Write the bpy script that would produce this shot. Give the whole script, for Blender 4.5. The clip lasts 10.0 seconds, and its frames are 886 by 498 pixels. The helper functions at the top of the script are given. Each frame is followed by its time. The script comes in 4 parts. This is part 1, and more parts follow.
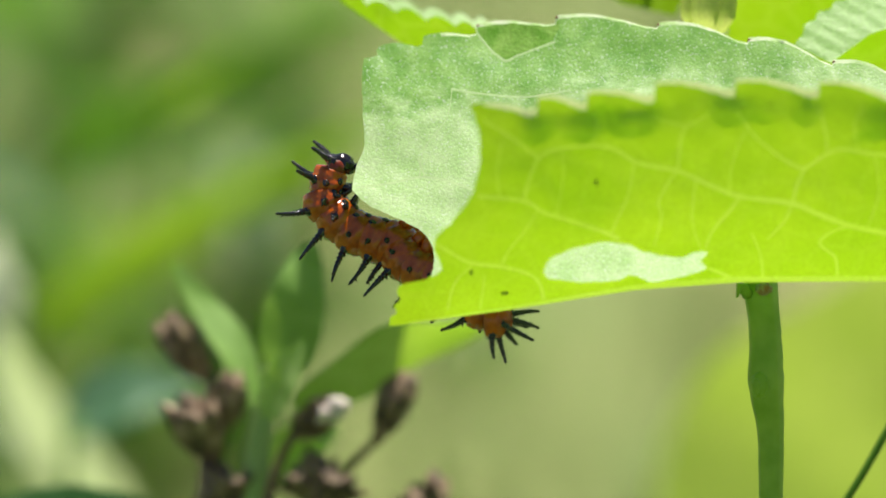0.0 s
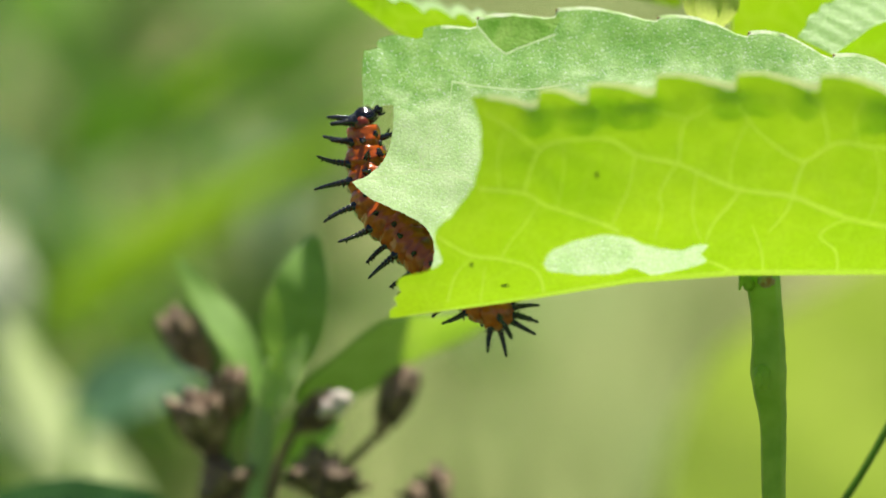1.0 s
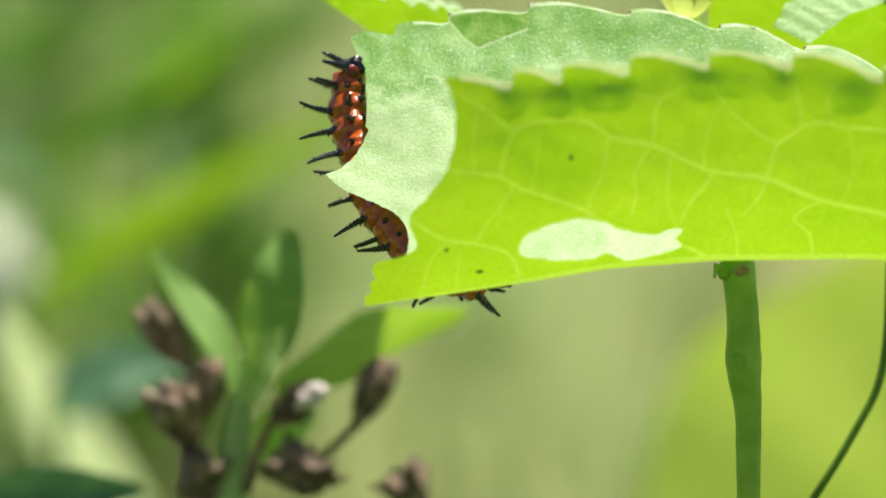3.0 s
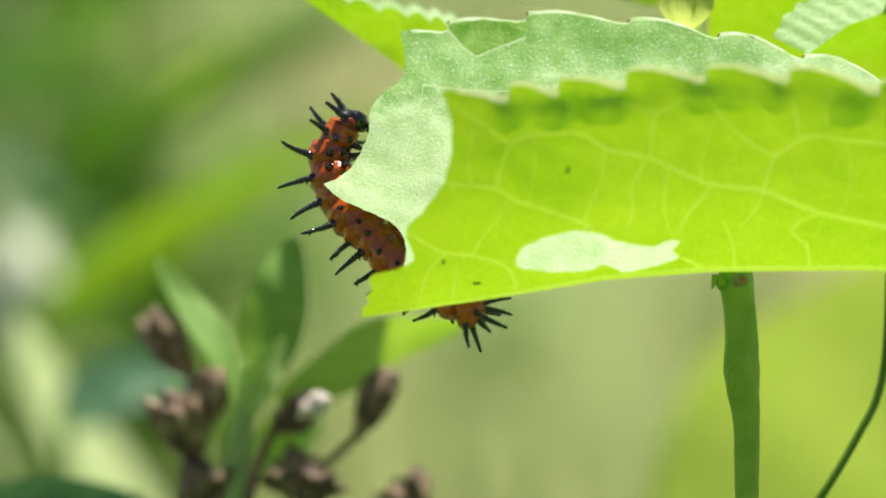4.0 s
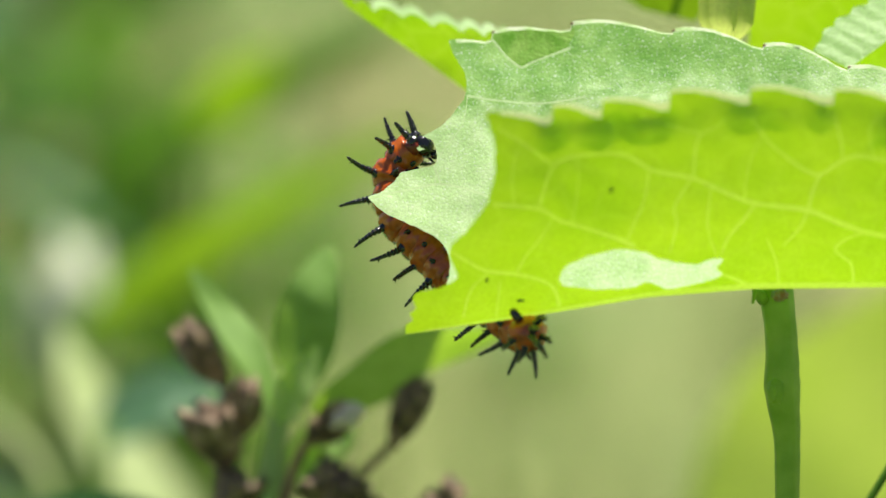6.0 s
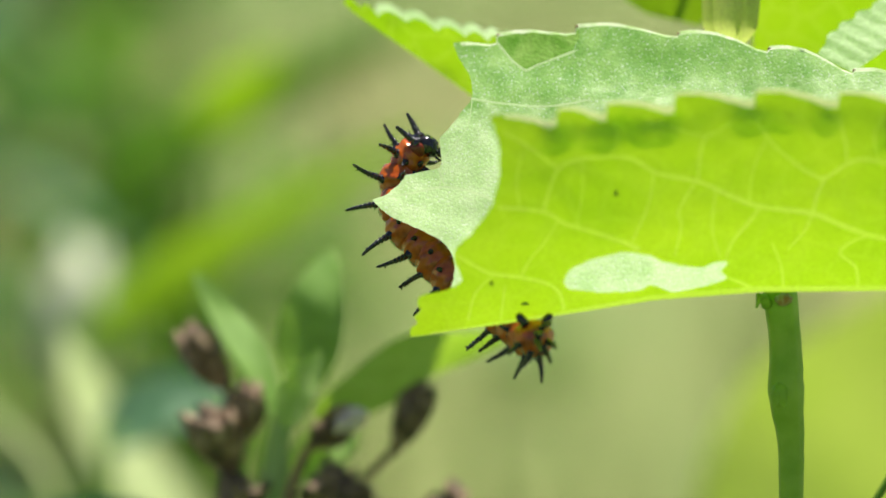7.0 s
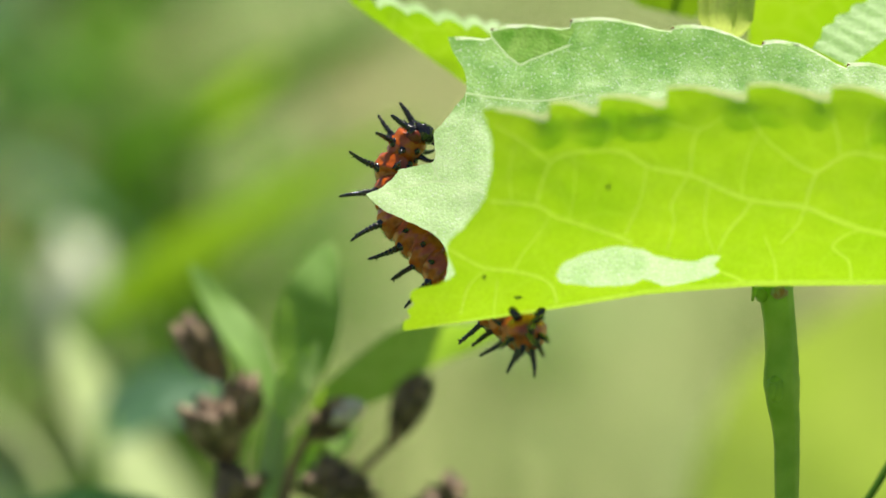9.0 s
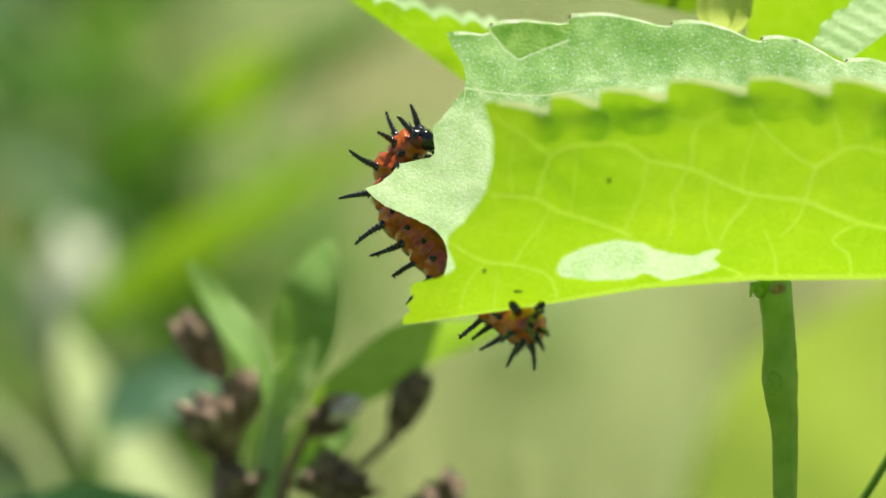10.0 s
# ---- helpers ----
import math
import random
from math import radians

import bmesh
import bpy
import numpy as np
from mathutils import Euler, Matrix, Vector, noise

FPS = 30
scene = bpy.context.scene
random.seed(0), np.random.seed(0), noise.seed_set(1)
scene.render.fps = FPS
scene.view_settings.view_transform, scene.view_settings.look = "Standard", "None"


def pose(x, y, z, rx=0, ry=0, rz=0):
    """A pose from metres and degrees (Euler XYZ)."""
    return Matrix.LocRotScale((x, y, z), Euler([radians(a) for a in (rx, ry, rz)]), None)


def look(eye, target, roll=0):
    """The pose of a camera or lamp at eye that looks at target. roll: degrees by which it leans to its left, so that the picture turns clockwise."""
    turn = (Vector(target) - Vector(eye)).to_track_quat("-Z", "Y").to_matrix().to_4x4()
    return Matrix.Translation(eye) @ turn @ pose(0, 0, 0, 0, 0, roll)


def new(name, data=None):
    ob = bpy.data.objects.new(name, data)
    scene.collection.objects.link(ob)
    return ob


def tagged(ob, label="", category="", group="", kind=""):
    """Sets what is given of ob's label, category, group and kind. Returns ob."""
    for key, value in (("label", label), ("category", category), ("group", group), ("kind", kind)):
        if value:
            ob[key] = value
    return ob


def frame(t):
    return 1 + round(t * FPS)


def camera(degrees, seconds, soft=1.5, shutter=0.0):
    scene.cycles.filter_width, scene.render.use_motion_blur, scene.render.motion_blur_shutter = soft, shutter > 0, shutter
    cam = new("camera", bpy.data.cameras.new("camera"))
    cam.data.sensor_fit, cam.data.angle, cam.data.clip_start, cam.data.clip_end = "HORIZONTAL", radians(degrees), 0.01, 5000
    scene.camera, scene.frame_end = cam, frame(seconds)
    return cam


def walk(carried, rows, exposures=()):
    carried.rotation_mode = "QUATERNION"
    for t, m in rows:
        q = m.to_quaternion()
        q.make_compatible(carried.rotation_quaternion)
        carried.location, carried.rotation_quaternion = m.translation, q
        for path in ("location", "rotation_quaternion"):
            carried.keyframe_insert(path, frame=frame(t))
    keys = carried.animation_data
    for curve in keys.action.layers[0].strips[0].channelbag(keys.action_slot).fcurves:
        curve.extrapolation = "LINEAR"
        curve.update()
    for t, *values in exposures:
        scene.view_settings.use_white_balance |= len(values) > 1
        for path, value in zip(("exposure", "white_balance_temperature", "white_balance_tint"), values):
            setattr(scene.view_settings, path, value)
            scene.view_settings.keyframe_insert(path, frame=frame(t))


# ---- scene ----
# A caterpillar feeds on the edge of a folded leaf. Lengths of the close-up are given on a
# drawing board in the leaf's plane: one unit is K metres, its centre is at (784, 441), y runs down.
from mathutils import geometry

D = 0.45                                   # camera to the leaf's fold
TILT = 10.0                                # the camera looks down by this much
HEIGHT = 0.45                              # the leaf above the ground
FOV = 12.0
K = D * math.tan(radians(FOV / 2)) / 784

# the close-up's own space: x right, y up across the view, z towards the viewer
RIG = pose(0, 0, HEIGHT, 90 - TILT, 0, 0)


def at(x, y, w=0.0):
    """The place of the board's point (x, y), w millimetres nearer along the line of sight."""
    s = (D - w / 1000) / D
    return Vector(((x - 784) * K * s, (441 - y) * K * s, w / 1000))


def world(x, y, w=0.0):
    return RIG @ at(x, y, w)


# ---- camera ----
cam = camera(FOV, 10.0, 1.6)
cam.data.dof.use_dof = True
cam.data.dof.focus_distance = D + 0.012
cam.data.dof.aperture_fstop = 12.5

# seconds, sideways millimetres, yaw, pitch
CAMERA_A = [(0, 0, 0, 0), (0.5, 0.8, 0.111, -0.035), (1, 1.5, 0.221, -0.106), (1.5, 1.6, 0.222, -0.176),
            (2, 1.6, 0.129, -0.247), (2.5, 1.8, 0.001, -0.294), (4, 6.2, 0.443, -0.118), (4.5, 6.2, 0.501, -0.071)]
CAMERA_B = [(5, 6.1, 0.63, -0.035), (5.5, 6, 0.841, 0.024), (7, 6, 1.018, 0.141), (7.5, 6, 0.994, 0.141),
            (8, 6, 0.935, 0.13), (8.5, 6, 0.935, 0.094), (9, 6, 0.959, 0.047), (9.5, 6, 0.959, 0.012),
            (10, 6, 0.935, -0.012)]
walk(cam, [(t, RIG @ pose(cx / 1000, 0, D, pitch, yaw, 0)) for t, cx, yaw, pitch in CAMERA_A + CAMERA_B],
     exposures=((0, 0.12), (2.5, 0.15), (4, 0.2), (10, 0.2)))

# ---- light ----
SUN_TURN, SUN_HEIGHT = 40.0, 78.0           # degrees from straight ahead to the right, and above the horizon
sky = bpy.data.worlds.new("sky")
scene.world = sky
sky.use_nodes = True
sky_tex = sky.node_tree.nodes.new("ShaderNodeTexSky")
sky_tex.sky_type, sky_tex.sun_disc = "NISHITA", False
sky_tex.sun_elevation, sky_tex.sun_rotation = radians(SUN_HEIGHT), radians(SUN_TURN)
sky_back = sky.node_tree.nodes["Background"]
sky_back.inputs["Strength"].default_value = 0.05
sky.node_tree.links.new(sky_tex.outputs[0], sky_back.inputs["Color"])
sun = new("sun", bpy.data.lights.new("sun", "SUN"))
sun.data.energy, sun.data.angle, sun.data.color = 5.0, radians(0.53), (1.0, 0.95, 0.82)
sun_way = Vector((math.sin(radians(SUN_TURN)) * math.cos(radians(SUN_HEIGHT)),
                  math.cos(radians(SUN_TURN)) * math.cos(radians(SUN_HEIGHT)), math.sin(radians(SUN_HEIGHT))))
sun.matrix_world = look(sun_way * 5, (0, 0, 0))


# ---- materials ----
def fresh(name):
    m = bpy.data.materials.new(name)
    m.use_nodes = True
    tree = m.node_tree
    tree.nodes.clear()
    out = tree.nodes.new("ShaderNodeOutputMaterial")
    return m, tree, out


def node(tree, kind, **values):
    n = tree.nodes.new(kind)
    for key, value in values.items():
        n.inputs[key.replace("_", " ")].default_value = value
    return n


def noise_at(tree, scale, detail=3.0, rough=0.5):
    co = tree.nodes.new("ShaderNodeTexCoord")
    n = node(tree, "ShaderNodeTexNoise", Scale=scale, Detail=detail, Roughness=rough)
    tree.links.new(co.outputs["Object"], n.inputs["Vector"])
    return n


def ramp(tree, source, stops):
    r = tree.nodes.new("ShaderNodeValToRGB")
    while len(r.color_ramp.elements) < len(stops):
        r.color_ramp.elements.new(0.5)
    for e, (p, c) in zip(r.color_ramp.elements, stops):
        e.position, e.color = p, (*c, 1)
    tree.links.new(source, r.inputs[0])
    return r.outputs[0]


def leaf_material(name, top, top2, through_, through2, gloss=0.08, rough=0.38, cells=330.0, grain=2600.0, bump=0.25,
                  patch=90.0, share=0.5, lines=0.35, net_relief=0.3, speckle=0.35, pale=None, sparkle=0.0):
    """Living leaf: scattered light off the surface, light through the blade, a net of fine veins and a soft sheen."""
    m, tree, out = fresh(name)
    link = tree.links.new
    broad = noise_at(tree, patch, 3)
    fine = noise_at(tree, grain, 2, 0.6)
    co = tree.nodes.new("ShaderNodeTexCoord")
    warp = node(tree, "ShaderNodeVectorMath")
    warp.operation = "MULTIPLY_ADD"
    big = noise_at(tree, cells * 0.6, 2)
    link(big.outputs["Color"], warp.inputs[0])
    warp.inputs[1].default_value = (0.6 / cells,) * 3
    link(co.outputs["Object"], warp.inputs[2])
    net = node(tree, "ShaderNodeTexVoronoi", Scale=cells)
    net.feature = "DISTANCE_TO_EDGE"
    link(warp.outputs[0], net.inputs["Vector"])
    vein = ramp(tree, net.outputs["Distance"], [(0.0, (1, 1, 1)), (0.05, (0.55,) * 3), (0.13, (0, 0, 0))])
    mixes = []
    for a, b, lighter in ((top, top2, 1.25), (through_, through2, 1.12)):
        mix = tree.nodes.new("ShaderNodeMix")
        mix.data_type = "RGBA"
        link(ramp(tree, broad.outputs["Fac"], [(0.3, (0, 0, 0)), (0.72, (1, 1, 1))]), mix.inputs["Factor"])
        mix.inputs["A"].default_value, mix.inputs["B"].default_value = (*a, 1), (*b, 1)
        colour = mix.outputs["Result"]
        if pale and a is top:                         # paler towards the midrib
            apart = tree.nodes.new("ShaderNodeSeparateXYZ")
            link(co.outputs["Object"], apart.inputs[0])
            span = node(tree, "ShaderNodeMapRange")
            span.inputs["From Min"].default_value, span.inputs["From Max"].default_value = 0.0226, 0.0172
            span.interpolation_type = "SMOOTHSTEP"
            wob = node(tree, "ShaderNodeMath")
            wob.operation = "MULTIPLY_ADD"
            wob.inputs[1].default_value = 0.008
            link(big.outputs["Fac"], wob.inputs[0])
            across = node(tree, "ShaderNodeMath")
            across.operation = "MULTIPLY_ADD"
            across.inputs[1].default_value = -0.07
            link(apart.outputs["X"], across.inputs[0])
            link(apart.outputs["Y"], across.inputs[2])
            link(across.outputs[0], wob.inputs[2])
            link(wob.outputs[0], span.inputs["Value"])
            down = tree.nodes.new("ShaderNodeMix")
            down.data_type = "RGBA"
            link(span.outputs[0], down.inputs["Factor"])
            link(colour, down.inputs["A"])
            mottle = tree.nodes.new("ShaderNodeMix")
            mottle.data_type = "RGBA"
            link(ramp(tree, broad.outputs["Fac"], [(0.3, (0, 0, 0)), (0.7, (1, 1, 1))]), mottle.inputs["Factor"])
            mottle.inputs["A"].default_value = (pale[0] * 0.72, pale[1] * 0.86, pale[2] * 0.6, 1)
            mottle.inputs["B"].default_value = (*pale, 1)
            link(mottle.outputs["Result"], down.inputs["B"])
            colour = down.outputs["Result"]
        lift = tree.nodes.new("ShaderNodeMix")
        lift.data_type = "RGBA"
        scale = node(tree, "ShaderNodeMath")
        scale.operation = "MULTIPLY"
        scale.inputs[1].default_value = lines
        link(vein, scale.inputs[0])
        link(scale.outputs[0], lift.inputs["Factor"])
        link(colour, lift.inputs["A"])
        lift.inputs["B"].default_value = (min(1, b[0] * lighter + 0.06), min(1, b[1] * lighter + 0.05), b[2] * lighter + 0.05, 1)
        speck = tree.nodes.new("ShaderNodeMix")
        speck.data_type, speck.blend_type = "RGBA", "MULTIPLY"
        speck.inputs["Factor"].default_value = speckle
        link(lift.outputs["Result"], speck.inputs["A"])
        link(ramp(tree, fine.outputs["Fac"], [(0.25, (0.6, 0.6, 0.6)), (0.7, (1.1, 1.1, 1.1))]), speck.inputs["B"])
        colour = speck.outputs["Result"]
        if sparkle and a is top:                      # tiny white hairs
            hairs = noise_at(tree, 3600.0, 1, 0.4)
            white = tree.nodes.new("ShaderNodeMix")
            white.data_type = "RGBA"
            link(ramp(tree, hairs.outputs["Fac"], [(0.60, (0, 0, 0)), (0.74, (sparkle,) * 3)]), white.inputs["Factor"])
            link(colour, white.inputs["A"])
            white.inputs["B"].default_value = (0.85, 0.93, 0.8, 1)
            colour = white.outputs["Result"]
        mixes.append(colour)
    height = node(tree, "ShaderNodeMath")
    height.operation = "SUBTRACT"
    low = node(tree, "ShaderNodeMath")
    low.operation = "MULTIPLY"
    low.inputs[1].default_value = net_relief
    link(vein, low.inputs[0])
    link(fine.outputs["Fac"], height.inputs[0])
    link(low.outputs[0], height.inputs[1])
    relief = node(tree, "ShaderNodeBump", Strength=bump, Distance=0.00012)
    link(height.outputs[0], relief.inputs["Height"])
    flat = tree.nodes.new("ShaderNodeBsdfDiffuse")
    glow = tree.nodes.new("ShaderNodeBsdfTranslucent")
    shine = node(tree, "ShaderNodeBsdfGlossy", Roughness=rough)
    shine.inputs["Color"].default_value = (0.95, 1.0, 0.95, 1)
    link(mixes[0], flat.inputs["Color"])
    link(mixes[1], glow.inputs["Color"])
    for s in (flat, shine):
        link(relief.outputs[0], s.inputs["Normal"])
    body = node(tree, "ShaderNodeMixShader", Fac=share)
    link(flat.outputs[0], body.inputs[1])
    link(glow.outputs[0], body.inputs[2])
    skin = node(tree, "ShaderNodeMixShader", Fac=gloss)
    link(body.outputs[0], skin.inputs[1])
    link(shine.outputs[0], skin.inputs[2])
    link(skin.outputs[0], out.inputs["Surface"])
    return m


def film_material(name, tint):
    """Thin leaf tissue that lets tinted light straight through."""
    m, tree, out = fresh(name)
    clear = tree.nodes.new("ShaderNodeBsdfTransparent")
    clear.inputs["Color"].default_value = (*tint, 1)
    skin = tree.nodes.new("ShaderNodeBsdfTranslucent")
    skin.inputs["Color"].default_value = (0.45, 0.80, 0.02, 1)
    both = node(tree, "ShaderNodeMixShader", Fac=0.06)
    tree.links.new(clear.outputs[0], both.inputs[1])
    tree.links.new(skin.outputs[0], both.inputs[2])
    tree.links.new(both.outputs[0], out.inputs["Surface"])
    return m


def solid_material(name, stops, scale, rough=0.5, grain=3000.0, bump=0.2, depth=0.0001, coat=0.0, metal=0.0, island=False,
                   spec=0.5, detail=4.0):
    """A solid surface whose colour wanders between the stops by a noise of the given scale."""
    m, tree, out = fresh(name)
    link = tree.links.new
    bsdf = node(tree, "ShaderNodeBsdfPrincipled", Roughness=rough, Metallic=metal)
    bsdf.inputs["Coat Weight"].default_value = coat
    bsdf.inputs["Coat Roughness"].default_value = 0.05
    bsdf.inputs["Specular IOR Level"].default_value = spec
    if island:
        geo = tree.nodes.new("ShaderNodeNewGeometry")
        source = geo.outputs["Random Per Island"]
    else:
        source = noise_at(tree, scale, detail).outputs["Fac"]
    link(ramp(tree, source, stops), bsdf.inputs["Base Color"])
    fine = noise_at(tree, grain, 3)
    relief = node(tree, "ShaderNodeBump", Strength=bump, Distance=depth)
    link(fine.outputs["Fac"], relief.inputs["Height"])
    link(relief.outputs[0], bsdf.inputs["Normal"])
    link(bsdf.outputs[0], out.inputs["Surface"])
    return m


M_LEAF = leaf_material("leaf_underside", (0.16, 0.36, 0.03), (0.2, 0.42, 0.05), (0.50, 0.83, 0.010), (0.60, 0.90, 0.016),
                       gloss=0.05, rough=0.45, lines=0.14, share=0.55, cells=240.0)
M_UPPER = leaf_material("leaf_upper_face", (0.16, 0.42, 0.04), (0.34, 0.61, 0.13), (0.30, 0.70, 0.02), (0.36, 0.76, 0.04),
                        gloss=0.04, rough=0.45, lines=0.10, bump=0.3, grain=3200.0, share=0.15, patch=420.0, net_relief=0.16, cells=1150.0,
                        speckle=0.4, pale=(0.66, 0.86, 0.44), sparkle=0.55)
M_FOLD = film_material("folded_tooth", (0.84, 0.90, 0.78))
M_VEIN = leaf_material("leaf_vein", (0.28, 0.48, 0.1), (0.33, 0.53, 0.14), (0.61, 0.90, 0.05), (0.67, 0.93, 0.08), lines=0.0, share=0.575, gloss=0.02)
M_UVEIN = leaf_material("upper_vein", (0.60, 0.80, 0.40), (0.66, 0.84, 0.46), (0.5, 0.8, 0.1), (0.55, 0.85, 0.12), lines=0.0, share=0.12, gloss=0.0)
# pale margin; the sun its curled edge catches is whitened in too
M_RIM = leaf_material("leaf_margin", (0.66, 0.76, 0.48), (0.74, 0.8, 0.58), (0.82, 0.95, 0.36), (0.86, 0.95, 0.5), lines=0.0, gloss=0.0, share=0.45)
M_FARRIM = leaf_material("upper_margin", (0.36, 0.60, 0.16), (0.82, 0.86, 0.70), (0.5, 0.85, 0.1), (0.84, 0.92, 0.3), lines=0.0, gloss=0.0,
                         share=0.15, patch=520)
# green of the bent tooth's underside, with the shade on it mixed in
M_TOOTH = leaf_material("bent_tooth", (0.17, 0.44, 0.04), (0.46, 0.72, 0.17), (0.30, 0.66, 0.02), (0.36, 0.7, 0.04), lines=0.22, gloss=0.02, share=0.3,
                        cells=300, patch=480, bump=0.5)
M_RIMTIP = solid_material("tooth_gland", [(0.3, (0.25, 0.09, 0.05)), (0.7, (0.42, 0.22, 0.12))], 2000)
M_SPECK = solid_material("leaf_speck", [(0.3, (0.16, 0.27, 0.02)), (0.7, (0.26, 0.40, 0.04))], 2000)
M_YOUNG = leaf_material("young_leaf", (0.24, 0.46, 0.04), (0.3, 0.54, 0.07), (0.48, 0.88, 0.008), (0.58, 0.94, 0.014), cells=220, gloss=0.012, rough=0.55)
M_HAIRY = leaf_material("hairy_leaf", (0.30, 0.55, 0.13), (0.44, 0.68, 0.26), (0.45, 0.80, 0.08), (0.55, 0.88, 0.12), cells=500,
                        bump=0.35, lines=0.3, gloss=0.02, share=0.3)
M_WEED = leaf_material("weed_leaf", (0.08, 0.18, 0.025), (0.13, 0.26, 0.04), (0.15, 0.38, 0.02), (0.19, 0.44, 0.025), cells=150,
                       patch=40, gloss=0.04)
M_TEAL = leaf_material("bluish_leaf", (0.13, 0.27, 0.15), (0.19, 0.37, 0.22), (0.10, 0.29, 0.07), (0.15, 0.37, 0.09), cells=100,
                       patch=25, gloss=0.03, share=0.28)
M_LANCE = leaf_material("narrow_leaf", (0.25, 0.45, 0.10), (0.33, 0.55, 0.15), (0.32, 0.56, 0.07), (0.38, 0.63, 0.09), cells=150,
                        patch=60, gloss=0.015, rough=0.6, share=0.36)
# lighter copy of narrow_leaf: its colour makes up for light these leaves lack
M_LANCE_LIT = leaf_material("long_leaf", (0.52, 0.72, 0.27), (0.58, 0.77, 0.32), (0.50, 0.86, 0.03), (0.58, 0.92, 0.05), cells=150, patch=60, gloss=0.015, rough=0.6)
M_BUD = leaf_material("bud_skin", (0.7, 0.8, 0.3), (0.78, 0.86, 0.42), (0.8, 0.92, 0.2), (0.85, 0.95, 0.3), cells=300, lines=0.1, share=0.65, gloss=0.02)
M_GRASS = leaf_material("grass_blade", (0.18, 0.34, 0.02), (0.25, 0.43, 0.03), (0.32, 0.60, 0.01), (0.40, 0.66, 0.015), cells=120,
                        patch=30, gloss=0.015, rough=0.6)
M_STREAK = leaf_material("bright_long_leaf", (0.22, 0.42, 0.03), (0.3, 0.5, 0.04), (0.37, 0.65, 0.015), (0.44, 0.71, 0.02), cells=120, patch=30, gloss=0.01, rough=0.6)
M_PALE = leaf_material("pale_stem", (0.70, 0.80, 0.32), (0.80, 0.87, 0.42), (0.66, 0.80, 0.38), (0.74, 0.85, 0.46), cells=100, patch=25,
                       share=0.55, gloss=0.02)
M_STEM = solid_material("green_stem", [(0.3, (0.31, 0.56, 0.05)), (0.7, (0.48, 0.72, 0.10))], 250, 0.36, 2500, 0.35, 0.0002,
                        spec=0.25)
M_BROAD = leaf_material("light_broad_leaf", (0.46, 0.62, 0.16), (0.55, 0.68, 0.22), (0.66, 0.9, 0.10), (0.72, 0.94, 0.13), cells=60, patch=20, gloss=0.01,
                        rough=0.6)
M_THIN = solid_material("dark_green_stem", [(0.3, (0.08, 0.20, 0.014)), (0.7, (0.13, 0.28, 0.03))], 250, 0.5, 2500, 0.35, 0.0002, spec=0.3)
M_BLOOM = solid_material("whitish_flower", [(0.3, (0.72, 0.78, 0.56)), (0.7, (0.86, 0.88, 0.72))], 120, 0.8, 60, 0.05, 0.001, spec=0.1)
M_PODSTEM = solid_material("pale_green_stem", [(0.3, (0.42, 0.62, 0.22)), (0.7, (0.52, 0.72, 0.28))], 120, 0.6, 1500, 0.3, 0.0002, spec=0.2)
M_WOUND = solid_material("leaf_scar", [(0.35, (0.55, 0.62, 0.35)), (0.65, (0.45, 0.2, 0.06))], 900, 0.35, coat=0.4)
M_POD = solid_material("dry_seed_pod", [(0.28, (0.05, 0.032, 0.022)), (0.48, (0.20, 0.13, 0.085)), (0.68, (0.56, 0.40, 0.27))], 520, 0.6,
                       700, 0.9, 0.0010)
# near-white pod end: the sun patch on it is put into this colour
M_POD_SUNLIT = solid_material("sunlit_pod_end", [(0.3, (0.72, 0.52, 0.48)), (0.55, (0.95, 0.82, 0.78))], 300, 0.6, 900, 0.5, 0.0005)
M_TWIG = solid_material("brown_twig", [(0.3, (0.11, 0.07, 0.045)), (0.7, (0.22, 0.15, 0.09))], 400, 0.7, 1500, 0.4, 0.0003)
M_SKIN = solid_material("orange_skin", [(0.2, (0.02, 0.007, 0.003)), (0.31, (0.20, 0.028, 0.003)), (0.50, (0.58, 0.098, 0.004)),
                                        (0.8, (0.82, 0.20, 0.007))], 420, 0.22, 1500, 0.3, 0.0003, coat=0.9)
M_BLACK = solid_material("black_chitin", [(0.3, (0.006, 0.006, 0.008)), (0.75, (0.02, 0.018, 0.022))], 900, 0.14, 2500, 0.12, 0.0001,
                         coat=1.0)
M_RED = solid_material("red_brown_cheek", [(0.3, (0.16, 0.02, 0.008)), (0.7, (0.3, 0.05, 0.015))], 900, 0.25, 2500, 0.25, 0.0001,
                       coat=0.5)
M_GROUND = solid_material("dry_grass_ground", [(0.3, (0.36, 0.32, 0.15)), (0.48, (0.27, 0.31, 0.11)), (0.68, (0.17, 0.29, 0.08))], 1.6,
                          0.9, 60, 0.6, 0.01)
M_TURF = solid_material("turf_blades", [(0.0, (0.14, 0.31, 0.05)), (0.5, (0.22, 0.36, 0.08)), (0.8, (0.36, 0.36, 0.15)),
                                        (1.0, (0.46, 0.42, 0.18))], 1, 0.7, 200, 0.1, island=True)


# ---- mesh tools ----
def part(name, verts, faces, material, parent=None, label="", smooth=True):
    """One mesh object out of points and faces, under a thing or a part."""
    me = bpy.data.meshes.new(name)
    me.from_pydata([tuple(v) for v in verts], [], faces)
    me.materials.append(material)
    if smooth:
        me.polygons.foreach_set("use_smooth", [True] * len(me.polygons))
    me.update()
    ob = new(name, me)
    ob.parent = parent
    if label:
        ob["label"] = label
    return ob


def thing(name, m, label, category, group="", kind=""):
    ob = new(name)
    ob.empty_display_size = 0.005
    ob.matrix_basis = m
    return tagged(ob, label, category, group, kind)


